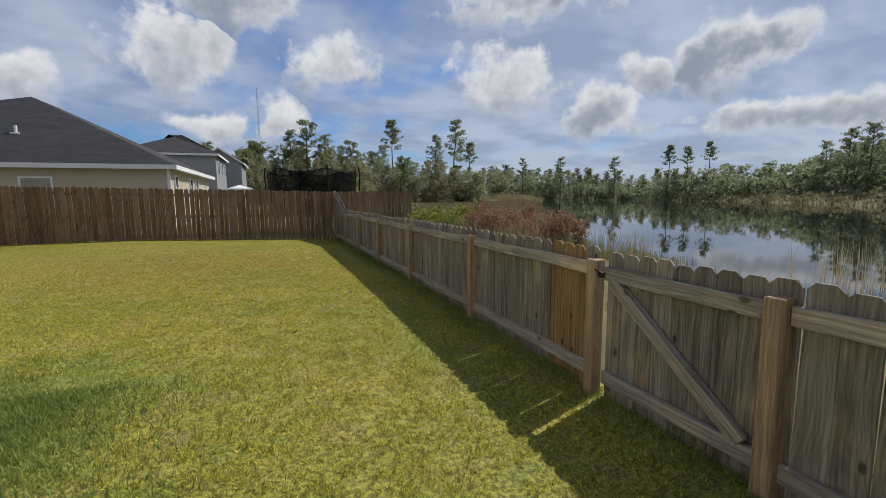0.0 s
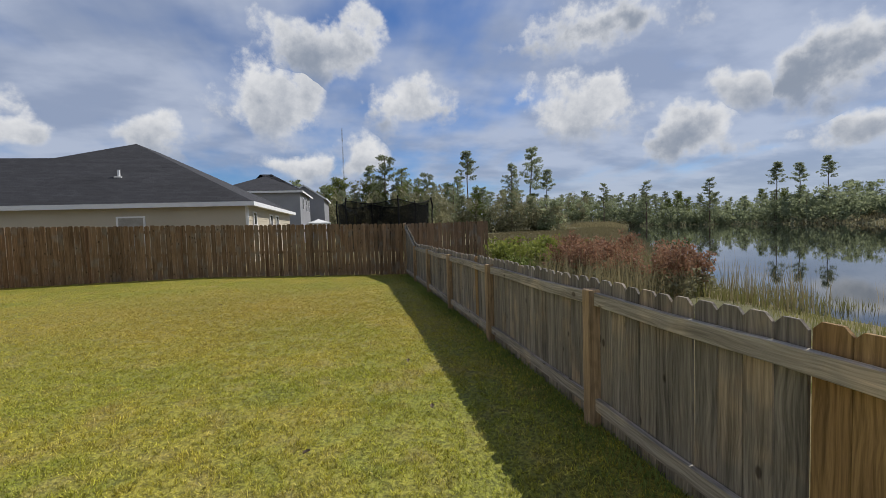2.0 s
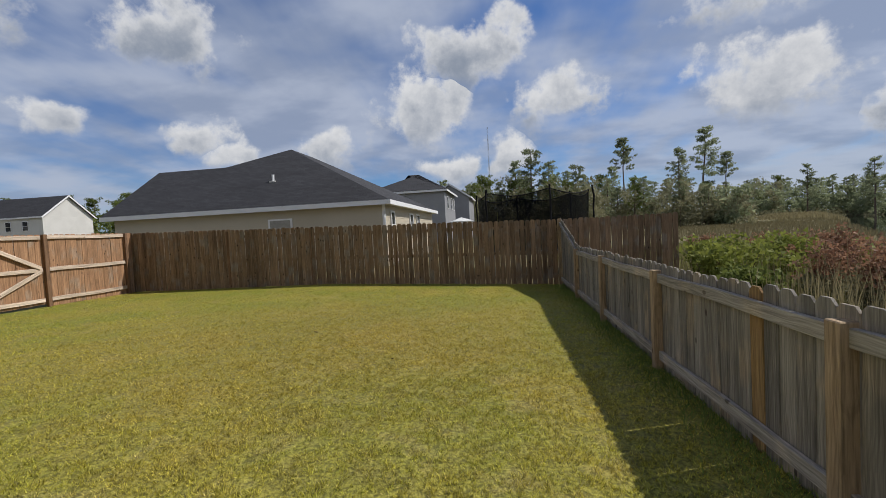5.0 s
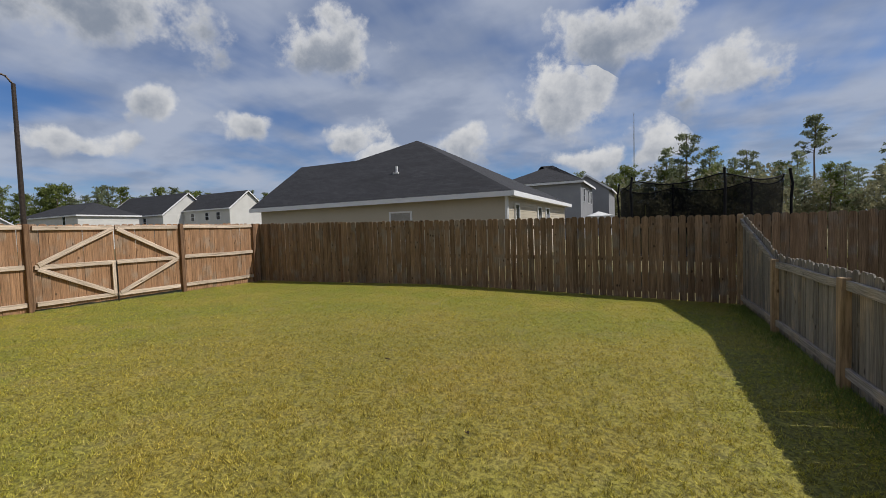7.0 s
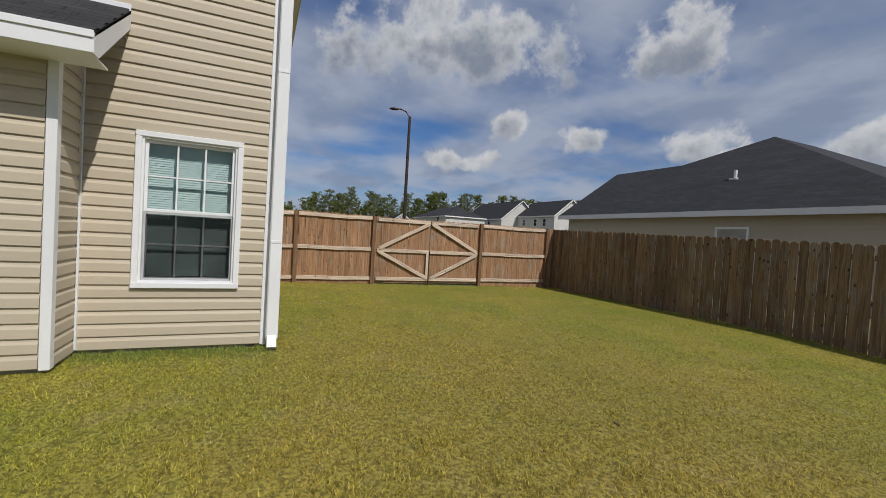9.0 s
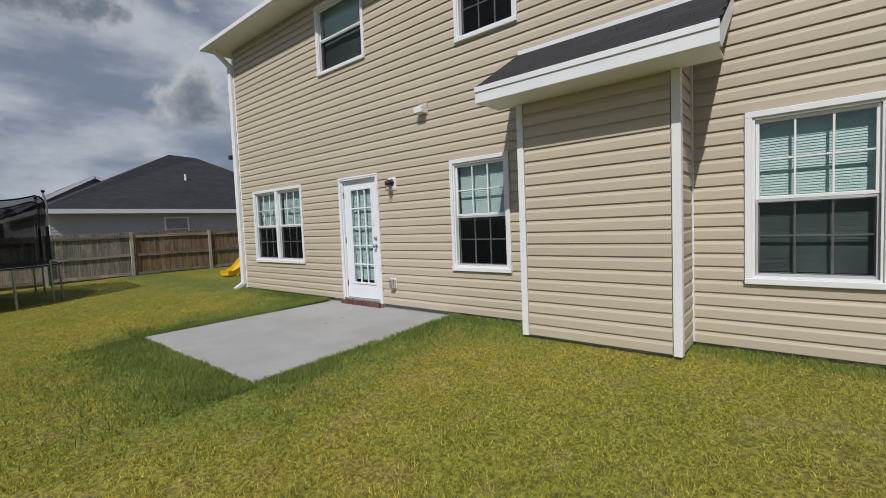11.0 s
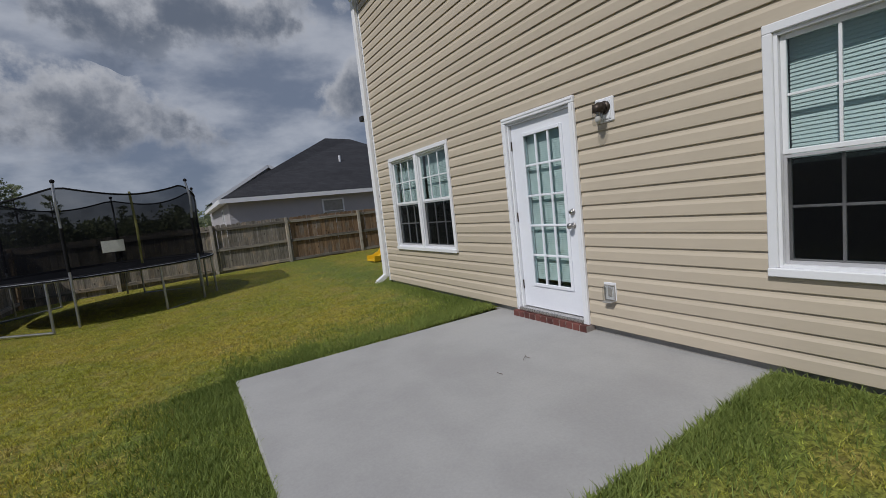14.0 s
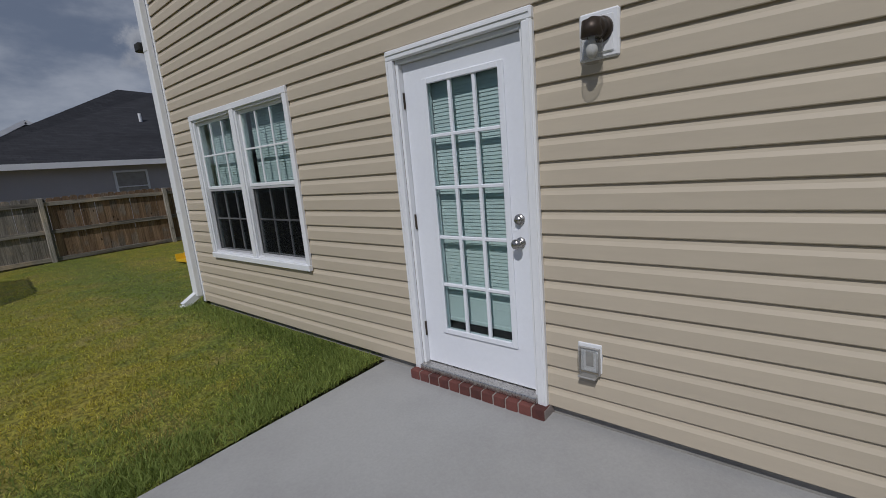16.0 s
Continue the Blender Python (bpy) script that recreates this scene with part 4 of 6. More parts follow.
def back_door():
    y0, y1, z0, z1 = OPENINGS["door_1"]
    root = tagged(thing("door_1", at=(WALL_X, 0, 0)), "closed white back door with fifteen panes", "door", kind="structure")
    t = 0.06
    for nm, bx in (("door_casing", (0, 0.034, y0 - t, y1 + t, z1, z1 + t)), ("door_casing", (0, 0.034, y0 - t, y0, z0 - 0.03, z1)), ("door_casing", (0, 0.034, y1, y1 + t, z0 - 0.03, z1))):
        part(nm, a_box(*bx, 0.006), WHITE, root)
    for bx in ((0.034, 0.04, y0 - t + 0.012, y1 + t - 0.012, z1 + 0.03, z1 + 0.045), (0.034, 0.04, y0 - t + 0.012, y0 - t + 0.026, z0, z1), (0.034, 0.04, y1 + t - 0.026, y1 + t - 0.012, z0, z1)):
        part("casing_bead", a_box(*bx, 0.002), WHITE, root)
    part("door_jamb", a_box(-0.12, 0.005, y0, y0 + 0.022, z0, z1, 0.002), WHITE, root)
    part("door_jamb", a_box(-0.12, 0.005, y1 - 0.022, y1, z0, z1, 0.002), WHITE, root)
    part("door_head", a_box(-0.12, 0.005, y0 + 0.022, y1 - 0.022, z1 - 0.022, z1, 0.002), WHITE, root)
    part("threshold", a_box(-0.12, 0.05, y0, y1, z0 - 0.015, z0 + 0.022, 0.004), NICKEL, root, "aluminium threshold")
    a, b, c, d = y0 + 0.026, y1 - 0.026, z0 + 0.028, z1 - 0.026
    ga, gb, gc, gd = 3.265, 3.785, 0.42, 2.00
    leaf = bmesh.new()
    x0, x1 = -0.075, -0.032
    for bx in ((x0, x1, a, ga, c, d), (x0, x1, gb, b, c, d), (x0, x1, ga, gb, c, gc), (x0, x1, ga, gb, gd, d)):
        box(leaf, *bx, 0)
    slab = part("door_leaf", leaf, DOOR_WHITE, root)
    fr = bmesh.new()
    for bx in ((x1, x1 + 0.014, ga - 0.025, ga + 0.012, gc - 0.025, gd + 0.025), (x1, x1 + 0.014, gb - 0.012, gb + 0.025, gc - 0.025, gd + 0.025), (x1, x1 + 0.014, ga + 0.012, gb - 0.012, gc - 0.025, gc + 0.012), (x1, x1 + 0.014, ga + 0.012, gb - 0.012, gd - 0.012, gd + 0.025)):
        box(fr, *bx, 0.005)
    part("lite_frame", fr, DOOR_WHITE, slab)
    pane = part("pane", a_box(-0.056, -0.05, ga, gb, gc, gd, 0), GLASS, slab, "clear door glass")
    pane.visible_shadow = False
    for k in (1, 2):
        y = ga + (gb - ga) * k / 3
        part("glazing_bar", a_box(-0.048, -0.026, y - 0.011, y + 0.011, gc, gd, 0.004), DOOR_WHITE, slab)
    for k in (1, 2, 3, 4):
        z = gc + (gd - gc) * k / 5
        part("glazing_bar", a_box(-0.047, -0.027, ga, gb, z - 0.011, z + 0.011, 0.004), DOOR_WHITE, slab)
    me = to_mesh("blind_slat", beam(bmesh.new(), (0, ga - 0.02, 0), (0, gb + 0.02, 0), 0.0228, 0.002, (0.97, 0, 0.24)), BLIND)
    z = gd - 0.01
    while z > gc + 0.07:
        piece("blind_slat", me, slab, pose(-0.095, 0, z))
        z -= 0.022
    part("blind_rail", a_box(-0.105, -0.088, ga - 0.02, gb + 0.02, gc + 0.045, gc + 0.07, 0.003), BLIND, slab)
    for z, r in ((1.175, 0.032), (1.045, 0.031)):
        kn = bmesh.new()
        tube(kn, (x1, 3.86, z), (x1 + 0.012, 3.86, z), r, r * 0.9, 20)
        if z > 1.1:
            tube(kn, (x1 + 0.012, 3.86, z), (x1 + 0.03, 3.86, z), 0.022, 0.02, 16)
        else:
            tube(kn, (x1 + 0.012, 3.86, z), (x1 + 0.045, 3.86, z), 0.011, 0.011, 12)
            bmesh.ops.create_uvsphere(kn, u_segments=20, v_segments=12, radius=0.029, matrix=Matrix.Translation((x1 + 0.058, 3.86, z)) @ Matrix.Diagonal((0.75, 1, 1, 1)))
        part("deadbolt" if z > 1.1 else "door_knob", kn, NICKEL, slab, "satin nickel door hardware", smooth=True)
    for z in (0.4, 1.15, 1.92):
        hg = bmesh.new()
        tube(hg, (-0.024, a - 0.004, z - 0.05), (-0.024, a - 0.004, z + 0.05), 0.008, 0.008, 10)
        part("hinge", hg, BRONZE, root, "dull metal hinge")
    step = thing("brick_step", "single course of red bricks under the door", "step", (WALL_X, 0, 0))
    n = 12
    w = (y1 - y0 + 2 * t + 0.02) / n
    brick = to_mesh("brick", a_box(-0.05, 0.085, -w / 2 + 0.005, w / 2 - 0.005, 0, 0.068, 0.004), BRICK)
    part("mortar_bed", a_box(-0.045, 0.078, y0 - t - 0.008, y1 + t + 0.008, 0.0, 0.108, 0.0), MORTAR, step, at=pose(0, 0, 0))
    for i in range(n):
        piece("brick", brick, step, pose(random.uniform(-0.002, 0.002), y0 - t - 0.01 + (i + 0.5) * w, 0.045, 0, 0, random.uniform(-1, 1)))


back_door()


def wall_lamp():
    root = thing("wall_lamp", "jelly-jar wall lamp with dark cap on a white block", "wall lamp", (WALL_X, 4.325, 2.01))
    part("mounting_block", a_box(-0.01, 0.022, -0.088, 0.088, -0.10, 0.10, 0.008), WHITE, root, "white vinyl mounting block")
    part("mounting_panel", a_box(0.022, 0.03, -0.066, 0.066, -0.078, 0.078, 0.005), WHITE, root)
    cap = bmesh.new()
    tube(cap, (0.03, 0.012, 0.018), (0.05, 0.012, 0.018), 0.055, 0.05, 24)
    tube(cap, (0.05, 0.012, 0.02), (0.10, -0.002, 0.02), 0.045, 0.042, 20)
    tube(cap, (0.10, -0.002, 0.045), (0.10, -0.002, -0.02), 0.04, 0.046, 20)
    part("cap", cap, BRONZE, root, "dark bronze lamp holder", smooth=True)
    jar = bmesh.new()
    rings = ((0.042, -0.02), (0.046, -0.03), (0.043, -0.037), (0.046, -0.045), (0.043, -0.052), (0.045, -0.06), (0.046, -0.105), (0.038, -0.125), (0.01, -0.131))
    prev = None
    for r, z in rings:
        ring = [jar.verts.new((0.10 + r * math.cos(2 * math.pi * k / 20), -0.002 + r * math.sin(2 * math.pi * k / 20), z)) for k in range(20)]
        if prev:
            for k in range(20):
                jar.faces.new((prev[k], prev[(k + 1) % 20], ring[(k + 1) % 20], ring[k]))
        prev = ring
    jar.faces.new(prev)
    part("glass_jar", jar, JAR_GLASS, root, "ribbed clear glass jar", smooth=True)
    bulb = bmesh.new()
    bmesh.ops.create_uvsphere(bulb, u_segments=14, v_segments=10, radius=0.026, matrix=Matrix.Translation((0.10, -0.002, -0.075)) @ Matrix.Diagonal((1, 1, 1.25, 1)))
    tube(bulb, (0.10, -0.002, -0.05), (0.10, -0.002, -0.015), 0.016, 0.014, 12)
    part("bulb", bulb, PAPER, root, "unlit white bulb", smooth=True)


wall_lamp()


def outlet():
    root = thing("outdoor_outlet", "outdoor power outlet under a clear cover", "outlet", (WALL_X, 4.255, 0.455))
    part("plate", a_box(-0.01, 0.014, -0.062, 0.062, -0.075, 0.085, 0.004), WHITE, root)
    part("socket", a_box(0.014, 0.02, -0.02, 0.02, -0.04, 0.04, 0.003), GREY_PLASTIC, root)
    cover = bmesh.new()
    box(cover, 0.014, 0.075, -0.05, 0.05, -0.085, 0.06, 0.018)
    part("cover", cover, JAR_GLASS, root, "clear plastic bubble cover")
    rim = bmesh.new()
    for bx in ((0.012, 0.024, -0.056, -0.046, -0.085, 0.065), (0.012, 0.024, 0.046, 0.056, -0.085, 0.065), (0.012, 0.024, -0.046, 0.046, 0.055, 0.065), (0.012, 0.07, -0.046, 0.046, -0.09, -0.08)):
        box(rim, *bx, 0.003)
    part("cover_rim", rim, GREY_PLASTIC, root)


outlet()
dv = thing("dryer_vent", "small white hooded vent on the wall", "vent", (WALL_X, 5.03, 3.0))
part("base_plate", a_box(0, 0.02, -0.09, 0.09, -0.07, 0.09, 0.004), SIDING, dv)
hood = bmesh.new()
prof = [(0.02, 0.07), (0.13, 0.02), (0.13, -0.05), (0.02, -0.05)]
va = [hood.verts.new((x, -0.075, z)) for x, z in prof]
vb = [hood.verts.new((x, 0.075, z)) for x, z in prof]
hood.faces.new(va)
hood.faces.new(vb[::-1])
for i in range(4):
    hood.faces.new((va[i], vb[i], vb[(i + 1) % 4], va[(i + 1) % 4]))
bmesh.ops.recalc_face_normals(hood, faces=hood.faces)
part("hood", hood, WHITE, dv, "white hood")

# corner boards and downspouts
tagged(part("corner_trim", a_box(WALL_X - 0.03, WALL_X + 0.012, HN - 0.072, HN + 0.012, 0.10, TOP, 0.003), WHITE), "white corner board of the house", "trim", kind="structure")
tagged(part("corner_trim", a_box(WALL_X - 0.03, WALL_X + 0.012, HS - 0.012, HS + 0.05, 0.10, TOP, 0.003), WHITE), "white corner board of the house", "trim", kind="structure")


def downspout(y, kick_x, kick_y, label):
    root = thing("downspout", label, "downspout", (WALL_X, y, 0))
    part("pipe", a_box(0.012, 0.086, -0.062, 0.062, 0.17, TOP - 0.28, 0.012), WHITE, root)
    low = bmesh.new()
    beam(low, (0.05, 0, 0.2), (0.05 + kick_x, kick_y, 0.085), 0.075, 0.095, (0, 1, 0) if kick_x else (1, 0, 0))
    part("elbow", low, WHITE, root)
    part("outlet_end", a_box(0.02 + kick_x, 0.085 + kick_x, kick_y - 0.045, kick_y + 0.045, 0.055, 0.09, 0.004), BLACK_METAL if not kick_y else WHITE, root)
    up = bmesh.new()
    beam(up, (0.05, 0, TOP - 0.32), (0.36, 0, TOP - 0.06), 0.07, 0.09, (0, 1, 0))
    part("top_elbow", up, WHITE, root)
    for z in (1.2, 3.0, 4.4):
        part("strap", a_box(0.0, 0.09, -0.054, 0.054, z, z + 0.03, 0.002), WHITE, root)


downspout(HN + 0.045, 0.10, 0.0, "white downspout at the house corner")
downspout(HS - 0.04, 0.16, -0.05, "white downspout with a kicked-out foot")
cam_box = thing("floodlight", "small black security light under the corner", "security light", (WALL_X, HS - 0.02, 3.05))
part("bracket", a_tube([(0.01, 0, 0), (0.06, -0.10, 0.02)], 0.012), BLACK_METAL, cam_box)
part("lamp_head", a_box(0.03, 0.13, -0.2, -0.08, -0.03, 0.06, 0.01), BLACK_METAL, cam_box, "black lamp head")


def slope_face(bm, uvl, pts, along, up, origin):
    f = bm.faces.new([bm.verts.new(p) for p in pts])
    for loop in f.loops:
        d = loop.vert.co - Vector(origin)
        loop[uvl].uv = (d.dot(along), d.dot(up))
    return f


def hip_roof(name, parent, x0, x1, y0, y1, z, rise, ridge_along="y", hip=True, mat=None, thick=0.09):
    """A closed hip or gable roof over a rectangle whose eaves lie at z, as one mesh with coordinates along the courses."""
    bm = bmesh.new()
    uvl = bm.loops.layers.uv.new("UVMap")
    if ridge_along == "y":
        half = (x1 - x0) / 2
        inset = half if hip else 0
        r0, r1 = Vector(((x0 + x1) / 2, y0 + inset, z + rise)), Vector(((x0 + x1) / 2, y1 - inset, z + rise))
    else:
        half = (y1 - y0) / 2
        inset = half if hip else 0
        r0, r1 = Vector((x0 + inset, (y0 + y1) / 2, z + rise)), Vector((x1 - inset, (y0 + y1) / 2, z + rise))
    a, b, c, d = (Vector(p) for p in ((x0, y0, z), (x1, y0, z), (x1, y1, z), (x0, y1, z)))
    if ridge_along == "y":
        polys = [(b, c, r1, r0), (d, a, r0, r1), (a, b, r0), (c, d, r1)]
    else:
        polys = [(a, b, r1, r0), (c, d, r0, r1), (d, a, r0), (b, c, r1)]
    for p in polys:
        al = (p[1] - p[0]).normalized()
        nrm = al.cross(p[2] - p[0]).normalized()
        slope_face(bm, uvl, p, al, nrm.cross(al), p[0])
    slope_face(bm, uvl, [q - Vector((0, 0, thick)) for q in (a, d, c, b)], Vector((1, 0, 0)), Vector((0, 1, 0)), a)
    for p, q in ((a, b), (b, c), (c, d), (d, a)):
        dz = Vector((0, 0, thick))
        slope_face(bm, uvl, [p - dz, q - dz, q, p], (q - p).normalized(), Vector((0, 0, 1)), p)
    bmesh.ops.remove_doubles(bm, verts=bm.verts, dist=0.0005)
    bmesh.ops.recalc_face_normals(bm, faces=bm.faces)
    return part(name, bm, mat or ROOF, parent)


E0 = TOP + 0.16
tagged(hip_roof("roof", None, HW - 0.45, WALL_X + 0.40, HS - 0.40, HN + 0.40, E0, 3.2, "y" if (HN - HS) > 12.4 else "x"), "charcoal shingle hip roof of the house", "roof", kind="structure")
sof = bmesh.new()
box(sof, HW - 0.42, WALL_X + 0.38, HS - 0.38, HN + 0.38, TOP + 0.005, TOP + 0.03)
tagged(part("soffit", sof, WHITE), "white soffit under the eaves", "soffit", kind="structure")
fas = bmesh.new()
for bx in ((WALL_X + 0.38, WALL_X + 0.40, HS - 0.38, HN + 0.38, TOP, E0 - 0.09), (HW - 0.42, WALL_X + 0.379, HS - 0.40, HS - 0.381, TOP, E0 - 0.09), (HW - 0.42, WALL_X + 0.379, HN + 0.381, HN + 0.40, TOP, E0 - 0.09)):
    box(fas, *bx, 0.002)
tagged(part("fascia", fas, WHITE), "white fascia boards", "fascia", kind="structure")
gut = bmesh.new()
box(gut, WALL_X + 0.40, WALL_X + 0.51, HS - 0.42, HN + 0.42, TOP - 0.01, TOP + 0.10, 0.015)
tagged(part("gutter", gut, WHITE), "white gutter along the eave", "gutter", kind="structure")


def bump_out():
    """The closet that juts from the back wall, with its own little shed roof."""
    root = thing("wall_bay", "", "", (0, 0, 0))
    tagged(root, "tan siding bump-out closet with a small shed roof", "wall bay", kind="structure")
    part("bay_front", a_box(CLX - 0.12, CLX - 0.016, CL0, CL1, 0.12, CLTOP, 0), SIDING, root)
    wf = root.children[0]
    part("bay_side", a_box(WALL_X - 0.01, CLX - 0.121, CL0, CL0 + 0.1, 0.12, CLTOP, 0), SIDING, root)
    part("bay_side", a_box(WALL_X - 0.01, CLX - 0.121, CL1 - 0.1, CL1 - 0.016, 0.12, CLTOP, 0), SIDING, root)
    part("bay_footing", a_box(WALL_X, CLX - 0.045, CL0 + 0.02, CL1 - 0.02, -0.2, 0.118, 0.004), FOUNDATION, root)
    lay_siding(wf, CL0 + 0.07, CL1 - 0.07, 0.1165, CLTOP, [], pose(CLX, 0, 0))
    lay_siding(wf, 0.03, CLX - WALL_X - 0.055, 0.1165, CLTOP, [], pose(WALL_X, CL1 + 0.002, 0, 0, 0, 90) @ pose(0, -(CLX - WALL_X), 0) @ Matrix.Identity(4))
    for bx in ((CLX - 0.07, CLX + 0.012, CL1 - 0.062, CL1 + 0.012, 0.10, CLTOP), (CLX - 0.07, CLX + 0.012, CL0 - 0.012, CL0 + 0.062, 0.10, CLTOP), (WALL_X, WALL_X + 0.03, CL1 - 0.01, CL1 + 0.016, 0.12, 2.95), (WALL_X, WALL_X + 0.035, CL0 - 0.035, CL0, 0.12, 2.95)):
        part("corner_board", a_box(*bx, 0.003), WHITE, root)
    # shed roof
    ya, yb, xe, ze, zw = 6.58, 8.74, CLX + 0.38, 2.75, 3.33
    deck = bmesh.new()
    pts = [(WALL_X, zw), (xe, ze), (xe, ze - 0.03), (WALL_X, zw - 0.03)]
    a = [deck.verts.new((x, ya, z)) for x, z in pts]
    b = [deck.verts.new((x, yb, z)) for x, z in pts]
    deck.faces.new(a)
    deck.faces.new(b[::-1])
    for i in range(4):
        deck.faces.new((a[i], b[i], b[(i + 1) % 4], a[(i + 1) % 4]))
    bmesh.ops.recalc_face_normals(deck, faces=deck.faces)
    part("roof_deck", deck, BLACK_CLOTH, root)
    run = math.hypot(xe - WALL_X, zw - ze)
    ang = math.degrees(math.atan2(zw - ze, xe - WALL_X))
    n = 9
    rows = run / n
    for i in range(n):
        y = ya - 0.01
        k = 0
        while y < yb:
            w = 0.33 if k else 0.18 + 0.12 * (i % 2)
            w = min(w, yb + 0.01 - y)
            if w > 0.03:
                bm = bmesh.new()
                uvl = bm.loops.layers.uv.new("UVMap")
                box(bm, 0, rows + 0.03, 0.002, w - 0.002, 0, 0.007)
                for f in bm.faces:
                    for lp in f.loops:
                        lp[uvl].uv = (lp.vert.co.y + k * 0.31 + i * 0.17, lp.vert.co.x * 0.3 + i * 0.14)
                part("shingle", bm, ROOF, root, at=pose(WALL_X, y, zw + 0.004) @ pose(0, 0, 0, 0, ang, 0) @ pose(i * rows, 0, 0.004, 0, 1.2, 0))
            y += w
            k += 1
    part("fascia", a_box(xe, xe + 0.022, ya, yb, ze - 0.16, ze - 0.005, 0.003), WHITE, root)
    part("drip_edge", a_box(xe + 0.022, xe + 0.034, ya, yb, ze - 0.05, ze + 0.004, 0.002), WHITE, root)
    part("soffit", a_box(CLX - 0.015, xe - 0.001, ya + 0.022, yb - 0.022, ze - 0.16, ze - 0.145, 0), WHITE, root)
    slope = (zw - ze) / (xe - WALL_X)
    for y0, y1 in ((ya + 0.022, CL0 - 0.001), (CL1 + 0.004, yb - 0.022)):
        under = beam(bmesh.new(), (WALL_X, (y0 + y1) / 2, zw - 0.05), (CLX - 0.016, (y0 + y1) / 2, zw - 0.05 - slope * (CLX - 0.016 - WALL_X)), y1 - y0, 0.012, (slope, 0, 1))
        part("rake_soffit", under, WHITE, root)
    for y0 in (CL0, CL1 - 0.014):
        gable = bmesh.new()
        prof = [(WALL_X, CLTOP), (CLX - 0.016, CLTOP), (CLX - 0.016, zw - 0.04 - slope * (CLX - 0.016 - WALL_X)), (WALL_X, zw - 0.04)]
        p = [gable.verts.new((x, y0, z)) for x, z in prof]
        q = [gable.verts.new((x, y0 + 0.014, z)) for x, z in prof]
        gable.faces.new(p)
        gable.faces.new(q[::-1])
        for i in range(4):
            gable.faces.new((p[i], q[i], q[(i + 1) % 4], p[(i + 1) % 4]))
        bmesh.ops.recalc_face_normals(gable, faces=gable.faces)
        part("bay_gable", gable, SIDING, root, "tan siding infill under the slope")
    for y in (ya, yb - 0.022):
        rake = bmesh.new()
        vs0 = [(WALL_X, zw - 0.01), (xe, ze - 0.01), (xe, ze - 0.16), (xe - 0.10, ze - 0.16), (WALL_X, zw - 0.17)]
        p = [rake.verts.new((x, y, z)) for x, z in vs0]
        q = [rake.verts.new((x, y + 0.022, z)) for x, z in vs0]
        rake.faces.new(p)
        rake.faces.new(q[::-1])
        for i in range(5):
            rake.faces.new((p[i], q[i], q[(i + 1) % 5], p[(i + 1) % 5]))
        bmesh.ops.recalc_face_normals(rake, faces=rake.faces)
        part("rake_board", rake, WHITE, root)
    part("flashing", a_box(WALL_X, WALL_X + 0.02, ya, yb, zw - 0.02, zw + 0.05, 0.003), WHITE, root, "white flashing strip")


bump_out()

slab = bmesh.new()
box(slab, -4.64, -1.66, 2.62, 5.5, -0.12, 0.05, 0.012)
tagged(part("patio", slab, CONCRETE), "pale concrete patio slab with broom finish", "patio", kind="structure")


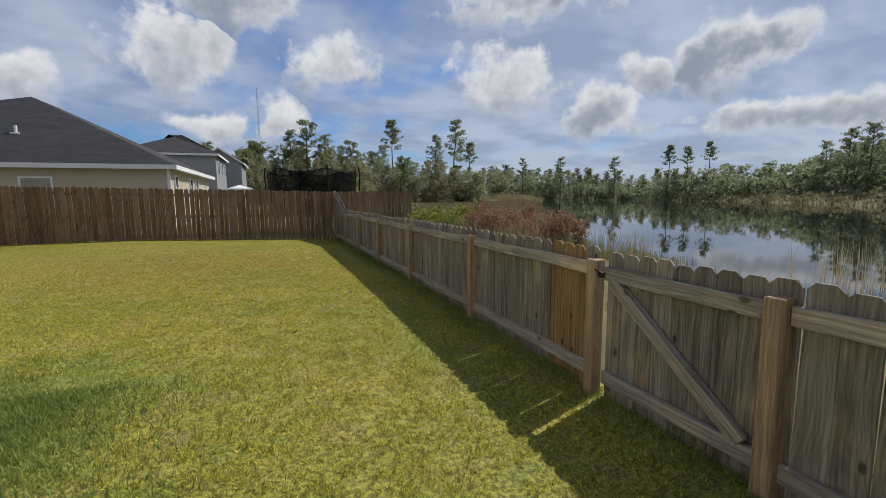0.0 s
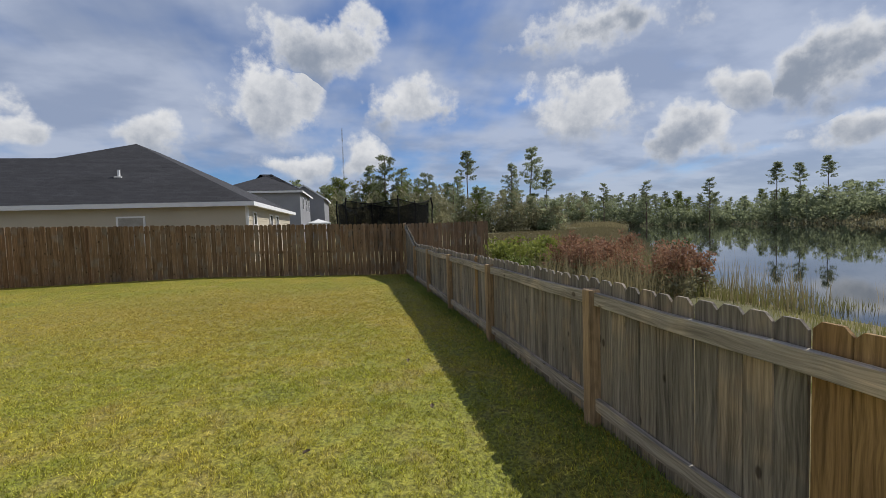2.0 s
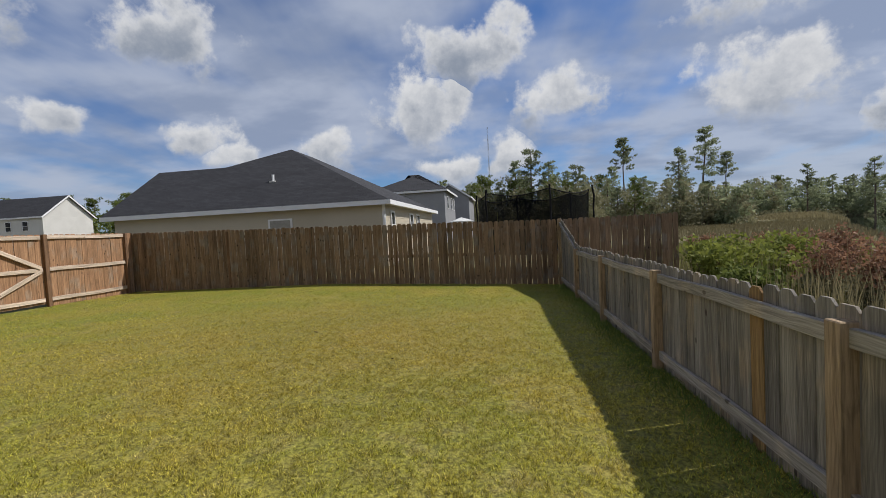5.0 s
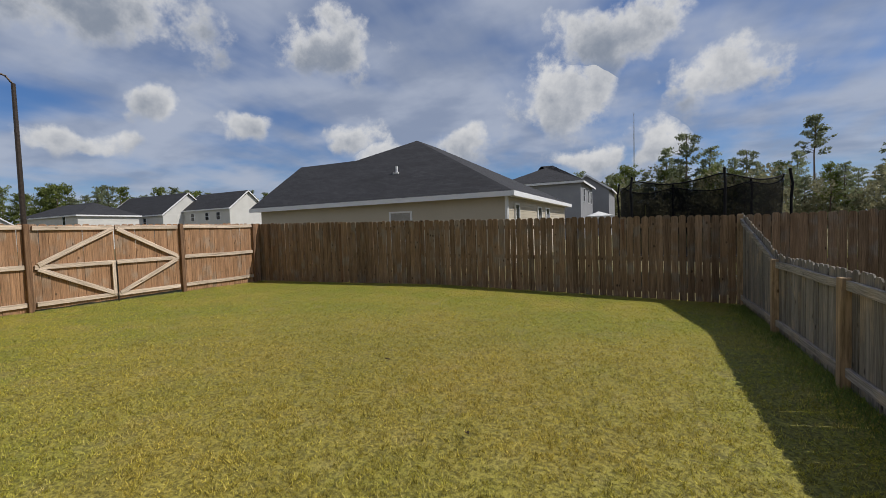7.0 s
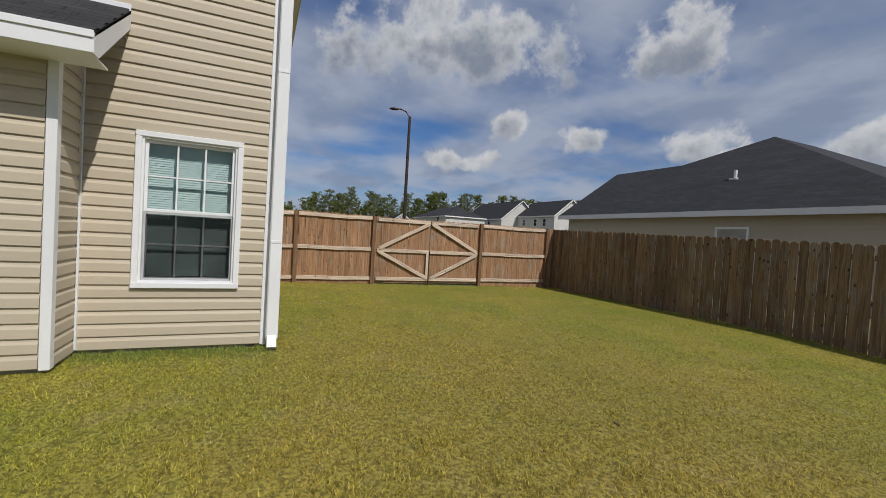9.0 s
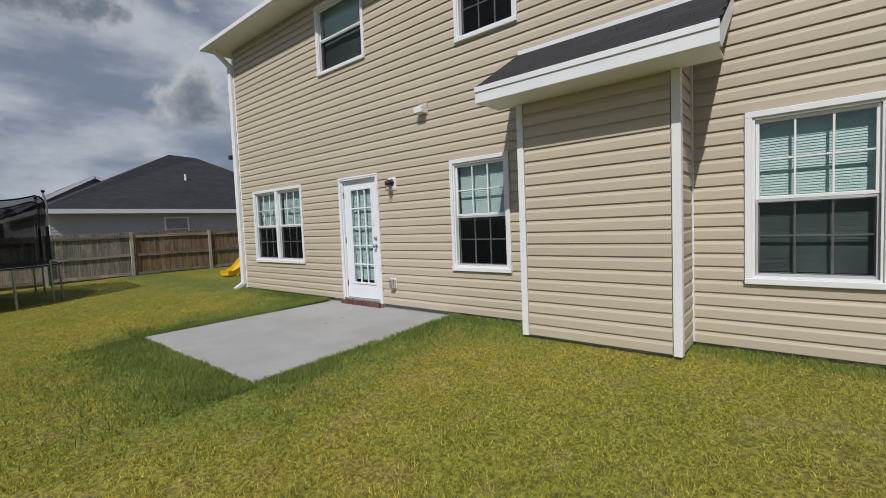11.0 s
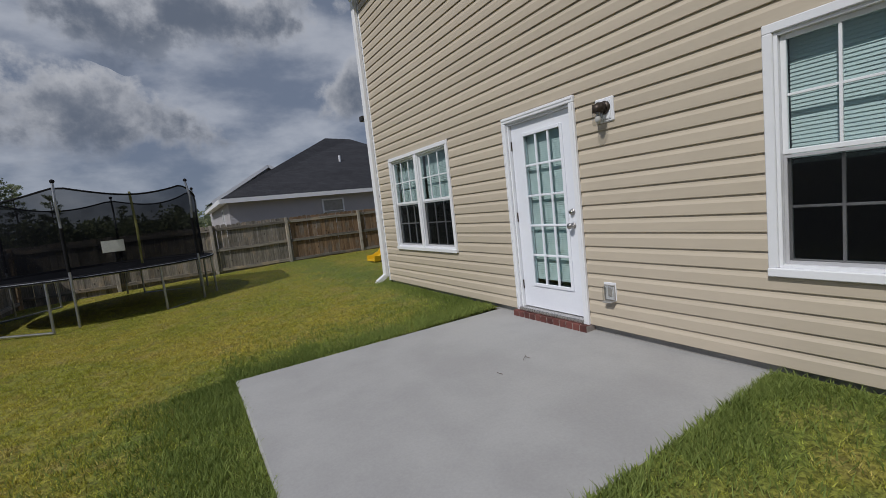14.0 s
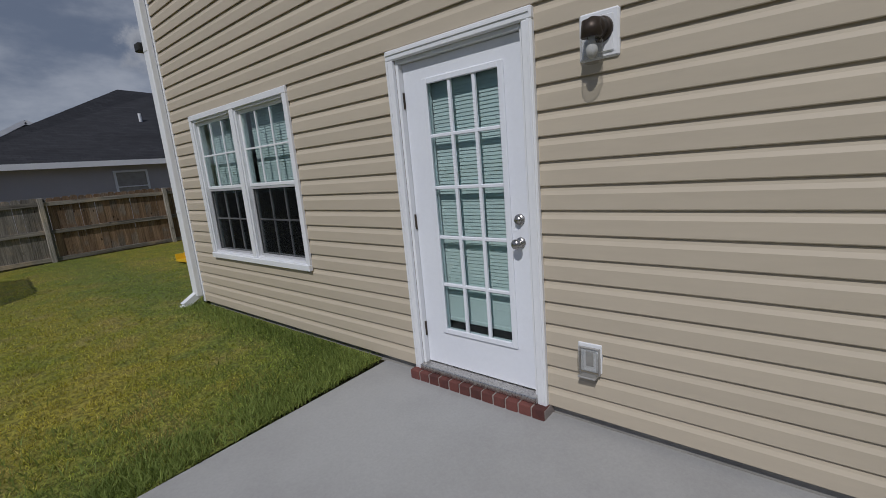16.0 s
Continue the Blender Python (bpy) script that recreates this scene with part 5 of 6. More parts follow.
# ---- trampolines ----
def trampoline(label, x, y, z, turn, top=2.42, pole=None, group="trampolines"):
    root = thing("trampoline", label, "trampoline", (x, y, z), turn, group)
    R, h = 2.02, 0.86
    ring = bmesh.new()
    n = 48
    pts = [(R * math.cos(2 * math.pi * k / n), R * math.sin(2 * math.pi * k / n), h) for k in range(n)]
    for a, b in zip(pts, pts[1:] + pts[:1]):
        tube(ring, a, b, 0.022, None, 8)
    part("frame_ring", ring, STEEL, root, "galvanised round frame")
    mat_bm = bmesh.new()
    bmesh.ops.create_cone(mat_bm, cap_ends=True, segments=48, radius1=R - 0.22, radius2=R - 0.22, depth=0.012, matrix=Matrix.Translation((0, 0, h - 0.01)))
    part("jumping_mat", mat_bm, BLACK_CLOTH, root, "black jumping mat")
    pad = bmesh.new()
    prof = [(R - 0.30, h + 0.005), (R - 0.27, h + 0.035), (R - 0.05, h + 0.035), (R + 0.03, h + 0.01), (R + 0.03, h - 0.01), (R - 0.30, h - 0.002)]
    rings = [[pad.verts.new((r * math.cos(2 * math.pi * k / n), r * math.sin(2 * math.pi * k / n), zz)) for r, zz in prof] for k in range(n)]
    for a, b in zip(rings, rings[1:] + rings[:1]):
        for i in range(6):
            pad.faces.new((a[i], b[i], b[(i + 1) % 6], a[(i + 1) % 6]))
    bmesh.ops.recalc_face_normals(pad, faces=pad.faces)
    part("safety_pad", pad, BLACK_CLOTH, root, "black padded rim")
    for k in range(4):
        a0 = math.radians(90 * k + 28)
        a1 = math.radians(90 * k + 72)
        leg = []
        for a in (a0, a1):
            leg.append([(R * math.cos(a), R * math.sin(a), h), (R * 1.01 * math.cos(a), R * 1.01 * math.sin(a), 0.03)])
        part("leg", a_tube([leg[0][0], leg[0][1], leg[1][1], leg[1][0]], 0.021, 8), STEEL, root, "galvanised bent leg")
    poles = [math.radians(a) for a in (22, 82, 142, 202, 262, 322)]
    for a in poles:
        c, s = math.cos(a), math.sin(a)
        r = R + 0.05
        po = part("net_pole", a_tube([(r * c, r * s, 0.06), (r * c, r * s, top - 0.65), ((r + 0.03) * c, (r + 0.03) * s, top - 0.3), ((r - 0.02) * c, (r - 0.02) * s, top)], 0.02 if not pole else 0.03, 8), pole or STEEL, root, "upright net pole")
        part("pole_sleeve", a_tube([(r * c, r * s, 0.98), (r * c, r * s, 1.7)], 0.027, 8), BLACK_CLOTH, po, "black foam sleeve")
        cap = bmesh.new()
        bmesh.ops.create_uvsphere(cap, u_segments=8, v_segments=6, radius=0.035, matrix=Matrix.Translation(((r - 0.02) * c, (r - 0.02) * s, top + 0.03)))
        part("pole_cap", cap, BLACK_CLOTH, po, "black pole cap")
    net, rope = bmesh.new(), bmesh.new()
    m = 72
    rim = []
    for k in range(m):
        a = 2 * math.pi * k / m
        near = min(abs((a - p + math.pi) % (2 * math.pi) - math.pi) for p in poles)
        sag = 0.17 * math.sin(math.pi / 2 * min(1, near / math.radians(30))) ** 1.0
        rr = R - 0.06 - 0.10 * min(1, near / math.radians(30))
        rim.append(((rr - 0.02) * math.cos(a), (rr - 0.02) * math.sin(a), top - 0.05 - sag))
    low = [((R - 0.16) * math.cos(2 * math.pi * k / m), (R - 0.16) * math.sin(2 * math.pi * k / m), h + 0.03) for k in range(m)]
    va, vb = [net.verts.new(p) for p in rim], [net.verts.new(p) for p in low]
    for k in range(m):
        j = (k + 1) % m
        net.faces.new((va[k], va[j], vb[j], vb[k]))
        tube(rope, rim[k], rim[j], 0.016, None, 6)
    part("safety_net", net, NET, root, "black safety netting")
    part("net_hem", rope, BLACK_CLOTH, root)
    a = math.radians(100)
    tag = part("label_patch", a_box(-0.16, 0.16, -0.004, 0.004, -0.1, 0.1, 0), PAPER, root, "white label patch", at=pose((R - 0.14) * math.cos(a), (R - 0.14) * math.sin(a), 1.32, 0, 0, 10))
    a = math.radians(112)
    c, s = (R - 0.17) * math.cos(a), (R - 0.17) * math.sin(a)
    part("entry_strip", a_tube([(c, s, 0.95), (c * 1.02, s * 1.02, 1.6), (c * 0.99, s * 0.99, 2.25)], 0.02, 6), TALL_GRASS, root, "pale green entry zip")
    return root


trampoline("round trampoline with black safety net on galvanised legs", 0.05, -4.45, yard(0.05, -4.45) - 0.01, 4)
trampoline("round trampoline with black net behind the fence", 1.72, 22.25, -0.27, 20, 2.84, BLACK_CLOTH)

sl = thing("toy_slide", "yellow plastic toddler slide on the lawn", "slide", (-6.45, -3.95, yard(-5.5, -4)), 4)
chute = bmesh.new()
path = [(0.9, 0.08), (0.75, 0.07), (0.55, 0.16), (0.0, 0.72), (-0.25, 0.74)]
rows = []
for x, z in path:
    rows.append([chute.verts.new((x, yy, z + dz)) for yy, dz in ((-0.24, 0.10), (-0.21, 0.10), (-0.19, 0.0), (0.19, 0.0), (0.21, 0.10), (0.24, 0.10), (0.22, -0.04), (-0.22, -0.04))])
for a, b in zip(rows, rows[1:]):
    for i in range(8):
        chute.faces.new((a[i], b[i], b[(i + 1) % 8], a[(i + 1) % 8]))
chute.faces.new(rows[0])
chute.faces.new(rows[-1][::-1])
bmesh.ops.recalc_face_normals(chute, faces=chute.faces)
part("chute", chute, YELLOW, sl, "yellow chute")
for yy in (-0.2, 0.2):
    part("leg", a_tube([(0.55, yy, 0.12), (0.62, yy, 0.0)], 0.03, 8), YELLOW, sl)
    part("ladder_side", a_tube([(-0.25, yy, 0.95), (-0.45, yy, 0.0)], 0.035, 8), YELLOW, sl)
for z in (0.2, 0.4, 0.6):
    part("rung", a_tube([(-0.25 - (0.95 - z) * 0.2 + 0.0, -0.2, z), (-0.25 - (0.95 - z) * 0.2, 0.2, z)], 0.022, 8), YELLOW, sl)


# ---- neighbouring houses ----
def roof_mesh(name, parent, verts, faces, mat=ROOF, thick=0.0):
    bm = bmesh.new()
    uvl = bm.loops.layers.uv.new("UVMap")
    vs = [Vector(v) for v in verts]
    for f in faces:
        p = [vs[i] for i in f]
        al = p[1] - p[0]
        al.z = 0
        al.normalize()
        nrm = (p[1] - p[0]).cross(p[2] - p[0]).normalized()
        slope_face(bm, uvl, p, al, nrm.cross(al), p[0])
    bmesh.ops.remove_doubles(bm, verts=bm.verts, dist=0.001)
    bmesh.ops.recalc_face_normals(bm, faces=bm.faces)
    return part(name, bm, mat, parent)


def simple_window(parent, x, y, z, w, h, axis, sign, pane=None):
    """A small far window: white frame round a dark pane, on a wall facing along axis."""
    t = 0.07
    for a, b, c, d in ((-w / 2 - t, w / 2 + t, h, h + t), (-w / 2 - t, w / 2 + t, -t, 0), (-w / 2 - t, -w / 2, 0, h), (w / 2, w / 2 + t, 0, h), (-w / 2, w / 2, h / 2 - 0.02, h / 2 + 0.02)):
        bx = (x - 0.02, x + 0.04, y + a, y + b, z + c, z + d) if axis == "x" else (x + a, x + b, y - 0.04, y + 0.04, z + c, z + d)
        part("window_frame", a_box(*bx, 0.0), WHITE, parent)
    bx = (x - 0.015, x + 0.015, y - w / 2, y + w / 2, z, z + h) if axis == "x" else (x - w / 2, x + w / 2, y - 0.015, y + 0.015, z, z + h)
    part("window", a_box(*bx, 0.0), pane or DARK_PANE, parent, "window pane")


DARK_PANE = material("dark_pane", (0.02, 0.023, 0.027), (0.03, 0.033, 0.037), 0.12, 1, 5, 0, vary=0.0, spec=0.6)


def lap_wall(name, parent, x0, x1, y0, y1, z0, z1, mat, pitch=0.2, sides="xy"):
    """A house body whose four walls carry lap siding as real ledges, in one mesh."""
    bm = bmesh.new()
    z, o = z0, 0.012
    loops = []
    while z < z1 - 0.01:
        zt = min(z + pitch, z1)
        for e, zz in ((o, z), (0.0, zt)):
            loops.append([bm.verts.new(p) for p in ((x0 - e, y0 - e, zz), (x1 + e, y0 - e, zz), (x1 + e, y1 + e, zz), (x0 - e, y1 + e, zz))])
        z = zt
    for a, b in zip(loops, loops[1:]):
        for i in range(4):
            bm.faces.new((a[i], a[(i + 1) % 4], b[(i + 1) % 4], b[i]))
    bm.faces.new(loops[0][::-1])
    bm.faces.new(loops[-1])
    return part(name, bm, mat, parent)


def north_house():
    root = thing("house", "single-storey cream house with charcoal hip roof", "house", (-10, 30, 0))
    root.matrix_basis = Matrix.Identity(4)
    z = 2.75
    lap_wall("wall", root, -16.8, -4.15, 24.1, 36.2, -0.3, z - 0.12, SIDING_N, 0.125)
    roof_mesh("roof", root, [(-17.2, 23.75, z), (-3.8, 23.75, z), (-3.8, 36.6, z), (-17.2, 36.6, z), (-10.44, 28.85, 6.18), (-10.44, 31.5, 6.18), (-13.35, 27.4, 5.22), (-17.2, 27.4, 5.22), (-13.35, 33, 5.22), (-17.2, 33, 5.22)],
              [(0, 1, 4, 6, 7), (1, 2, 5, 4), (2, 3, 9, 8, 5), (6, 4, 5, 8), (7, 6, 8, 9)])
    ga = bmesh.new()
    ga.faces.new([ga.verts.new(p) for p in ((-17.1, 23.9, z - 0.02), (-17.1, 27.4, 5.1), (-17.1, 33, 5.1), (-17.1, 36.4, z - 0.02))])
    part("gable", ga, SIDING_N, root)
    fas = bmesh.new()
    for bx in ((-17.2, -3.8, 23.72, 23.75, z - 0.18, z + 0.01), (-3.80, -3.77, 23.72, 36.6, z - 0.18, z + 0.01), (-17.2, -3.8, 36.6, 36.63, z - 0.18, z + 0.01)):
        box(fas, *bx)
    part("fascia", fas, WHITE, root, "white fascia")
    part("soffit", a_box(-17.19, -3.81, 23.76, 36.59, z - 0.15, z - 0.12, 0), WHITE, root)
    for bx in ((-4.16, -4.13, 24.02, 24.2, -0.3, z - 0.15), (-4.23, -4.1, 24.06, 24.1, -0.3, z - 0.15)):
        part("corner_board", a_box(*bx, 0), WHITE, root)
    simple_window(root, -8.75, 24.07, 1.05, 0.95, 1.12, "y", -1, GREY_PLASTIC)
    for y, w in ((25.3, 0.5), (29.2, 0.7), (31.0, 0.7)):
        simple_window(root, -4.12, y, 1.2, w, 1.1, "x", 1)
    vp = bmesh.new()
    tube(vp, (-9.9, 25.8, 4.0), (-9.9, 25.8, 4.42), 0.05, 0.06, 10)
    pipe = part("vent_pipe", vp, WHITE, root, "white roof vent pipe")
    part("vent_flashing", a_box(-10.05, -9.75, 25.66, 25.86, 4.04, 4.12, 0.01), PAPER, pipe)


north_house()


def plain_house(label, x0, x1, y0, y1, eave, ridge, along, mat, wins=(), gable=True, base=0.0):
    """A distant house: lap walls, gable or hip roof, fascia, windows at (axis, place along the wall, sill height)."""
    root = thing("house", label, "house")
    lap_wall("wall", root, x0, x1, y0, y1, base - 0.4, eave, mat, 0.25)
    o = 0.35
    if gable:
        xm, ym = (x0 + x1) / 2, (y0 + y1) / 2
        if along == "x":
            for x in (x0, x1):
                g = bmesh.new()
                g.faces.new([g.verts.new(p) for p in ((x, y0, eave), (x, y1, eave), (x, ym, ridge - 0.15))])
                part("gable", g, mat, root)
            roof_mesh("roof", root, [(x0 - o, y0 - o, eave - 0.1), (x1 + o, y0 - o, eave - 0.1), (x1 + o, ym, ridge), (x0 - o, ym, ridge), (x1 + o, y1 + o, eave - 0.1), (x0 - o, y1 + o, eave - 0.1)], [(0, 1, 2, 3), (4, 5, 3, 2)])
            for x in (x0 - o, x1 + o):
                for ya in (y0 - o, y1 + o):
                    part("rake_board", beam(bmesh.new(), (x, ya, eave - 0.2), (x, ym, ridge - 0.1), 0.2, 0.05, (1, 0, 0)), WHITE, root, "white rake board")
        else:
            for y in (y0, y1):
                g = bmesh.new()
                g.faces.new([g.verts.new(p) for p in ((x0, y, eave), (x1, y, eave), (xm, y, ridge - 0.15))])
                part("gable", g, mat, root)
            roof_mesh("roof", root, [(x0 - o, y0 - o, eave - 0.1), (x0 - o, y1 + o, eave - 0.1), (xm, y1 + o, ridge), (xm, y0 - o, ridge), (x1 + o, y1 + o, eave - 0.1), (x1 + o, y0 - o, eave - 0.1)], [(0, 1, 2, 3), (4, 5, 3, 2)])
            for y in (y0 - o, y1 + o):
                for xa in (x0 - o, x1 + o):
                    part("rake_board", beam(bmesh.new(), (xa, y, eave - 0.2), (xm, y, ridge - 0.1), 0.2, 0.05, (0, 1, 0)), WHITE, root, "white rake board")
    else:
        hip_roof("roof", root, x0 - o, x1 + o, y0 - o, y1 + o, eave, ridge - eave, along)
    f = bmesh.new()
    for bx in ((x0 - o, x1 + o, y0 - o - 0.03, y0 - o, eave - 0.25, eave - 0.03), (x1 + o, x1 + o + 0.03, y0 - o, y1 + o, eave - 0.25, eave - 0.03)):
        if not gable or (along == "x") == (bx[1] - bx[0] > 1):
            box(f, *bx)
    part("fascia", f, WHITE, root)
    for ax, p, zz in wins:
        if ax == "y":
            simple_window(root, p, y0 - 0.02, zz, 0.9, 1.3, "y", -1)
        elif ax == "n":
            simple_window(root, p, y1 + 0.02, zz, 0.9, 1.3, "y", 1)
        else:
            simple_window(root, x1 + 0.02, p, zz, 0.9, 1.3, "x", 1)
    return root


plain_house("two-storey grey house with charcoal hip roof", -14.2, -5.5, 53.5, 63.5, 5.9, 8.3, "x", SIDING_G, (("x", 56, 3.9), ("x", 59.5, 3.9), ("x", 62, 3.9)), gable=False)
plain_house("grey gabled house with a white rake", -9.2, -3.9, 67, 77, 6.0, 7.9, "y", SIDING_G, (("y", -7.5, 3.8),))
plain_house("white gabled house with charcoal roof", -97, -78.6, 57.3, 67.0, 5.9, 10.1, "x", SIDING_W, (("y", -84, 4.0), ("y", -90, 4.0), ("x", 63.5, 4.0)))
plain_house("pale gabled house with charcoal roof", -79, -66, 61.2, 69, 6.6, 9.9, "x", SIDING_W, (("y", -69, 4.6), ("y", -72, 4.6), ("y", -76, 4.6)))
plain_house("low pale house with charcoal roof", -99, -80, 45, 54, 5.7, 8.0, "x", SIDING_W, (("y", -84, 4.2),), gable=False)
plain_house("small far house with charcoal gable", -112, -104, 40, 47, 4.0, 6.6, "x", SIDING_W)


def south_house():
    root = thing("house", "pale grey single-storey house with charcoal hip roof", "house")
    z = 2.62
    lap_wall("wall", root, -17.0, -3.35, -26, -14.35, -0.3, z - 0.12, SIDING_P, 0.125)
    roof_mesh("roof", root, [(-17.4, -26.4, z), (-3.0, -26.4, z), (-3.0, -14.0, z), (-17.4, -14.0, z), (-9.8, -20.0, 6.22), (-11.5, -20.4, 6.22)],
              [(0, 1, 4, 5), (1, 2, 4), (2, 3, 5, 4), (3, 0, 5)])
    roof_mesh("wing_roof", root, [(-3.2, -22, 3.0), (-3.2, -31, 3.0), (-6.6, -31, 5.0), (-6.6, -22, 5.0), (-10.0, -31, 3.0), (-10.0, -22, 3.0)], [(0, 1, 2, 3), (4, 5, 3, 2)])
    g = bmesh.new()
    g.faces.new([g.verts.new(p) for p in ((-3.5, -22.3, 3.0), (-6.6, -22.3, 4.85), (-9.7, -22.3, 3.0))])
    part("gable", g, SIDING_P, root)
    lap_wall("wing_wall", root, -9.7, -3.5, -30.7, -22.3, -0.3, 3.0, SIDING_P, 0.125)
    for x in (-3.2, -10.0):
        part("rake_board", beam(bmesh.new(), (x, -21.98, 2.93), (-6.6, -21.98, 4.93), 0.18, 0.05, (0, 1, 0)), WHITE, root, "white rake board")
    f = bmesh.new()
    box(f, -17.4, -3.0, -14.0, -13.97, z - 0.18, z + 0.01)
    box(f, -3.0, -2.97, -26.4, -14.0, z - 0.18, z + 0.01)
    part("fascia", f, WHITE, root, "white fascia")
    part("soffit", a_box(-17.39, -3.01, -26.39, -14.01, z - 0.15, z - 0.12, 0), WHITE, root)
    simple_window(root, -8.0, -14.32, 1.15, 0.95, 1.05, "y", 1, GREY_PLASTIC)
    simple_window(root, -3.33, -17.2, 1.0, 0.6, 1.2, "x", 1)
    vp = bmesh.new()
    tube(vp, (-9.6, -17.2, 4.1), (-9.6, -17.2, 4.75), 0.06, 0.06, 10)
    part("vent_pipe", vp, WHITE, root, "white roof vent pipe")


south_house()


def street_lamp():
    root = thing("street_lamp", "tall brown street lamp with a curved arm", "street lamp", (-27.9, 19.15, 0))
    p = bmesh.new()
    tube(p, (0, 0, -0.2), (0, 0, 9.4), 0.13, 0.09, 12)
    part("pole", p, BRONZE, root)
    part("arm", a_tube([(0, 0, 9.35), (-0.08, -0.25, 9.72), (-0.2, -0.6, 9.86), (-0.25, -0.85, 9.86)], 0.045, 8), BRONZE, root)
    hd = bmesh.new()
    bmesh.ops.create_uvsphere(hd, u_segments=14, v_segments=8, radius=0.28, matrix=Matrix.Translation((-0.3, -1.05, 9.83)) @ Matrix.Rotation(radians(70), 4, "Z") @ Matrix.Diagonal((1.15, 0.5, 0.32, 1)))
    part("lamp_head", hd, BRONZE, root, "unlit cobra-head lamp", smooth=True)


street_lamp()
mast = thing("radio_mast", "thin distant lattice radio mast", "mast", (-7.2, 309, 0))
for k in range(3):
    a = 2 * math.pi * k / 3
    part("mast_leg", a_tube([(0.35 * math.cos(a), 0.35 * math.sin(a), 0), (0.35 * math.cos(a), 0.35 * math.sin(a), 71)], 0.10, 6), STEEL, mast)
br_bm = bmesh.new()
for i in range(30):
    a, b = 2 * math.pi * (i % 3) / 3, 2 * math.pi * ((i + 1) % 3) / 3
    tube(br_bm, (0.35 * math.cos(a), 0.35 * math.sin(a), i * 2.35), (0.35 * math.cos(b), 0.35 * math.sin(b), i * 2.35 + 2.35), 0.06, None, 5)
part("mast_bracing", br_bm, STEEL, mast)
tent = thing("canopy_tent", "white pop-up canopy tent", "tent", (-2.4, 39, -0.2), 20)
cb = bmesh.new()
apex = cb.verts.new((0, 0, 2.5))
cs = [cb.verts.new((0.75 * sx, 0.75 * sy, 2.2)) for sx, sy in ((1, 1), (-1, 1), (-1, -1), (1, -1))]
ds = [cb.verts.new((0.75 * sx, 0.75 * sy, 2.0)) for sx, sy in ((1, 1), (-1, 1), (-1, -1), (1, -1))]
for i in range(4):
    cb.faces.new((cs[i], cs[(i + 1) % 4], apex))
    cb.faces.new((ds[i], ds[(i + 1) % 4], cs[(i + 1) % 4], cs[i]))
part("canopy", cb, PAPER, tent, "white canopy")
for sx, sy in ((1, 1), (-1, 1), (-1, -1), (1, -1)):
    part("pole", a_tube([(0.73 * sx, 0.73 * sy, 0), (0.73 * sx, 0.73 * sy, 2.2)], 0.02, 6), STEEL, tent)


# ---- plants ----
RNG = np.random.default_rng(7)


def leaves_at(centres, radii, count, size, flat=0.6, hang=0.0, rng=RNG):
    """Small pointed leaves scattered in soft balls round the centres: vertices and triangles."""
    n = len(centres)
    c = np.repeat(np.asarray(centres, float), count, 0)
    r = np.repeat(np.asarray(radii, float), count)
    m = len(c)
    d = rng.normal(size=(m, 3))
    d /= np.linalg.norm(d, axis=1, keepdims=True)
    p = c + d * (r * rng.uniform(0.25, 1.0, m) ** 0.6)[:, None] * np.array([1, 1, flat])
    u = rng.normal(size=(m, 3))
    u[:, 2] += hang
    u /= np.linalg.norm(u, axis=1, keepdims=True)
    w = np.cross(u, rng.normal(size=(m, 3)))
    w /= np.linalg.norm(w, axis=1, keepdims=True)
    s = size * rng.uniform(0.6, 1.4, m)
    v = np.stack([p - w * (s * 0.45)[:, None], p + w * (s * 0.45)[:, None], p + u * s[:, None]], 1).reshape(-1, 3)
    return v, np.arange(m * 3).reshape(-1, 3)


def trunk_into(bm, h, r, lean, seed, limbs, start, spread):
    rnd = random.Random(seed)
    pts = [Vector((lean * h * (k / 6) ** 1.5 + rnd.uniform(-0.07, 0.07) * k / 3, rnd.uniform(-0.05, 0.05) * k / 3, h * k / 6)) for k in range(7)]
    for k in range(6):
        tube(bm, pts[k], pts[k + 1], r * (1 - 0.13 * k), r * (1 - 0.13 * (k + 1)), 5)
    tips = []
    for i in range(limbs):
        f = start + (1 - start) * (i + rnd.random()) / limbs
        k = min(5, int(f * 6))
        base = pts[k].lerp(pts[k + 1], f * 6 - k)
        a = rnd.uniform(0, 2 * math.pi)
        ln = spread * h * (1.15 - 0.75 * (f - start) / (1 - start)) * rnd.uniform(0.6, 1.15)
        tip = base + Vector((math.cos(a) * ln, math.sin(a) * ln, ln * rnd.uniform(0.1, 0.5)))
        if i % 2:
            tube(bm, base, tip, r * 0.18, r * 0.05, 3)
        tips += [tip, base.lerp(tip, 0.6)]
    return tips, pts[-1]


def tree(name, label, h, r, limbs, start, spread, clump, count, leaf, mat, seed, flat=0.55, lean=0.0):
    root = thing(name, label, "tree")
    bm = bmesh.new()
    tips, top = trunk_into(bm, h, r, lean, seed, limbs, start, spread)
    part("trunk", bm, BARK, root, "slender bark-covered trunk")
    rng = np.random.default_rng(seed)
    cs = [tuple(t) for t in tips] + [tuple(top), tuple(top - Vector((0, 0, clump * 0.6)))]
    v, f = leaves_at(cs, [clump * rng.uniform(0.6, 1.15) for _ in cs], count, leaf, flat, 0.2, rng)
    cr = from_arrays("crown", v, f, mat, root)
    return root


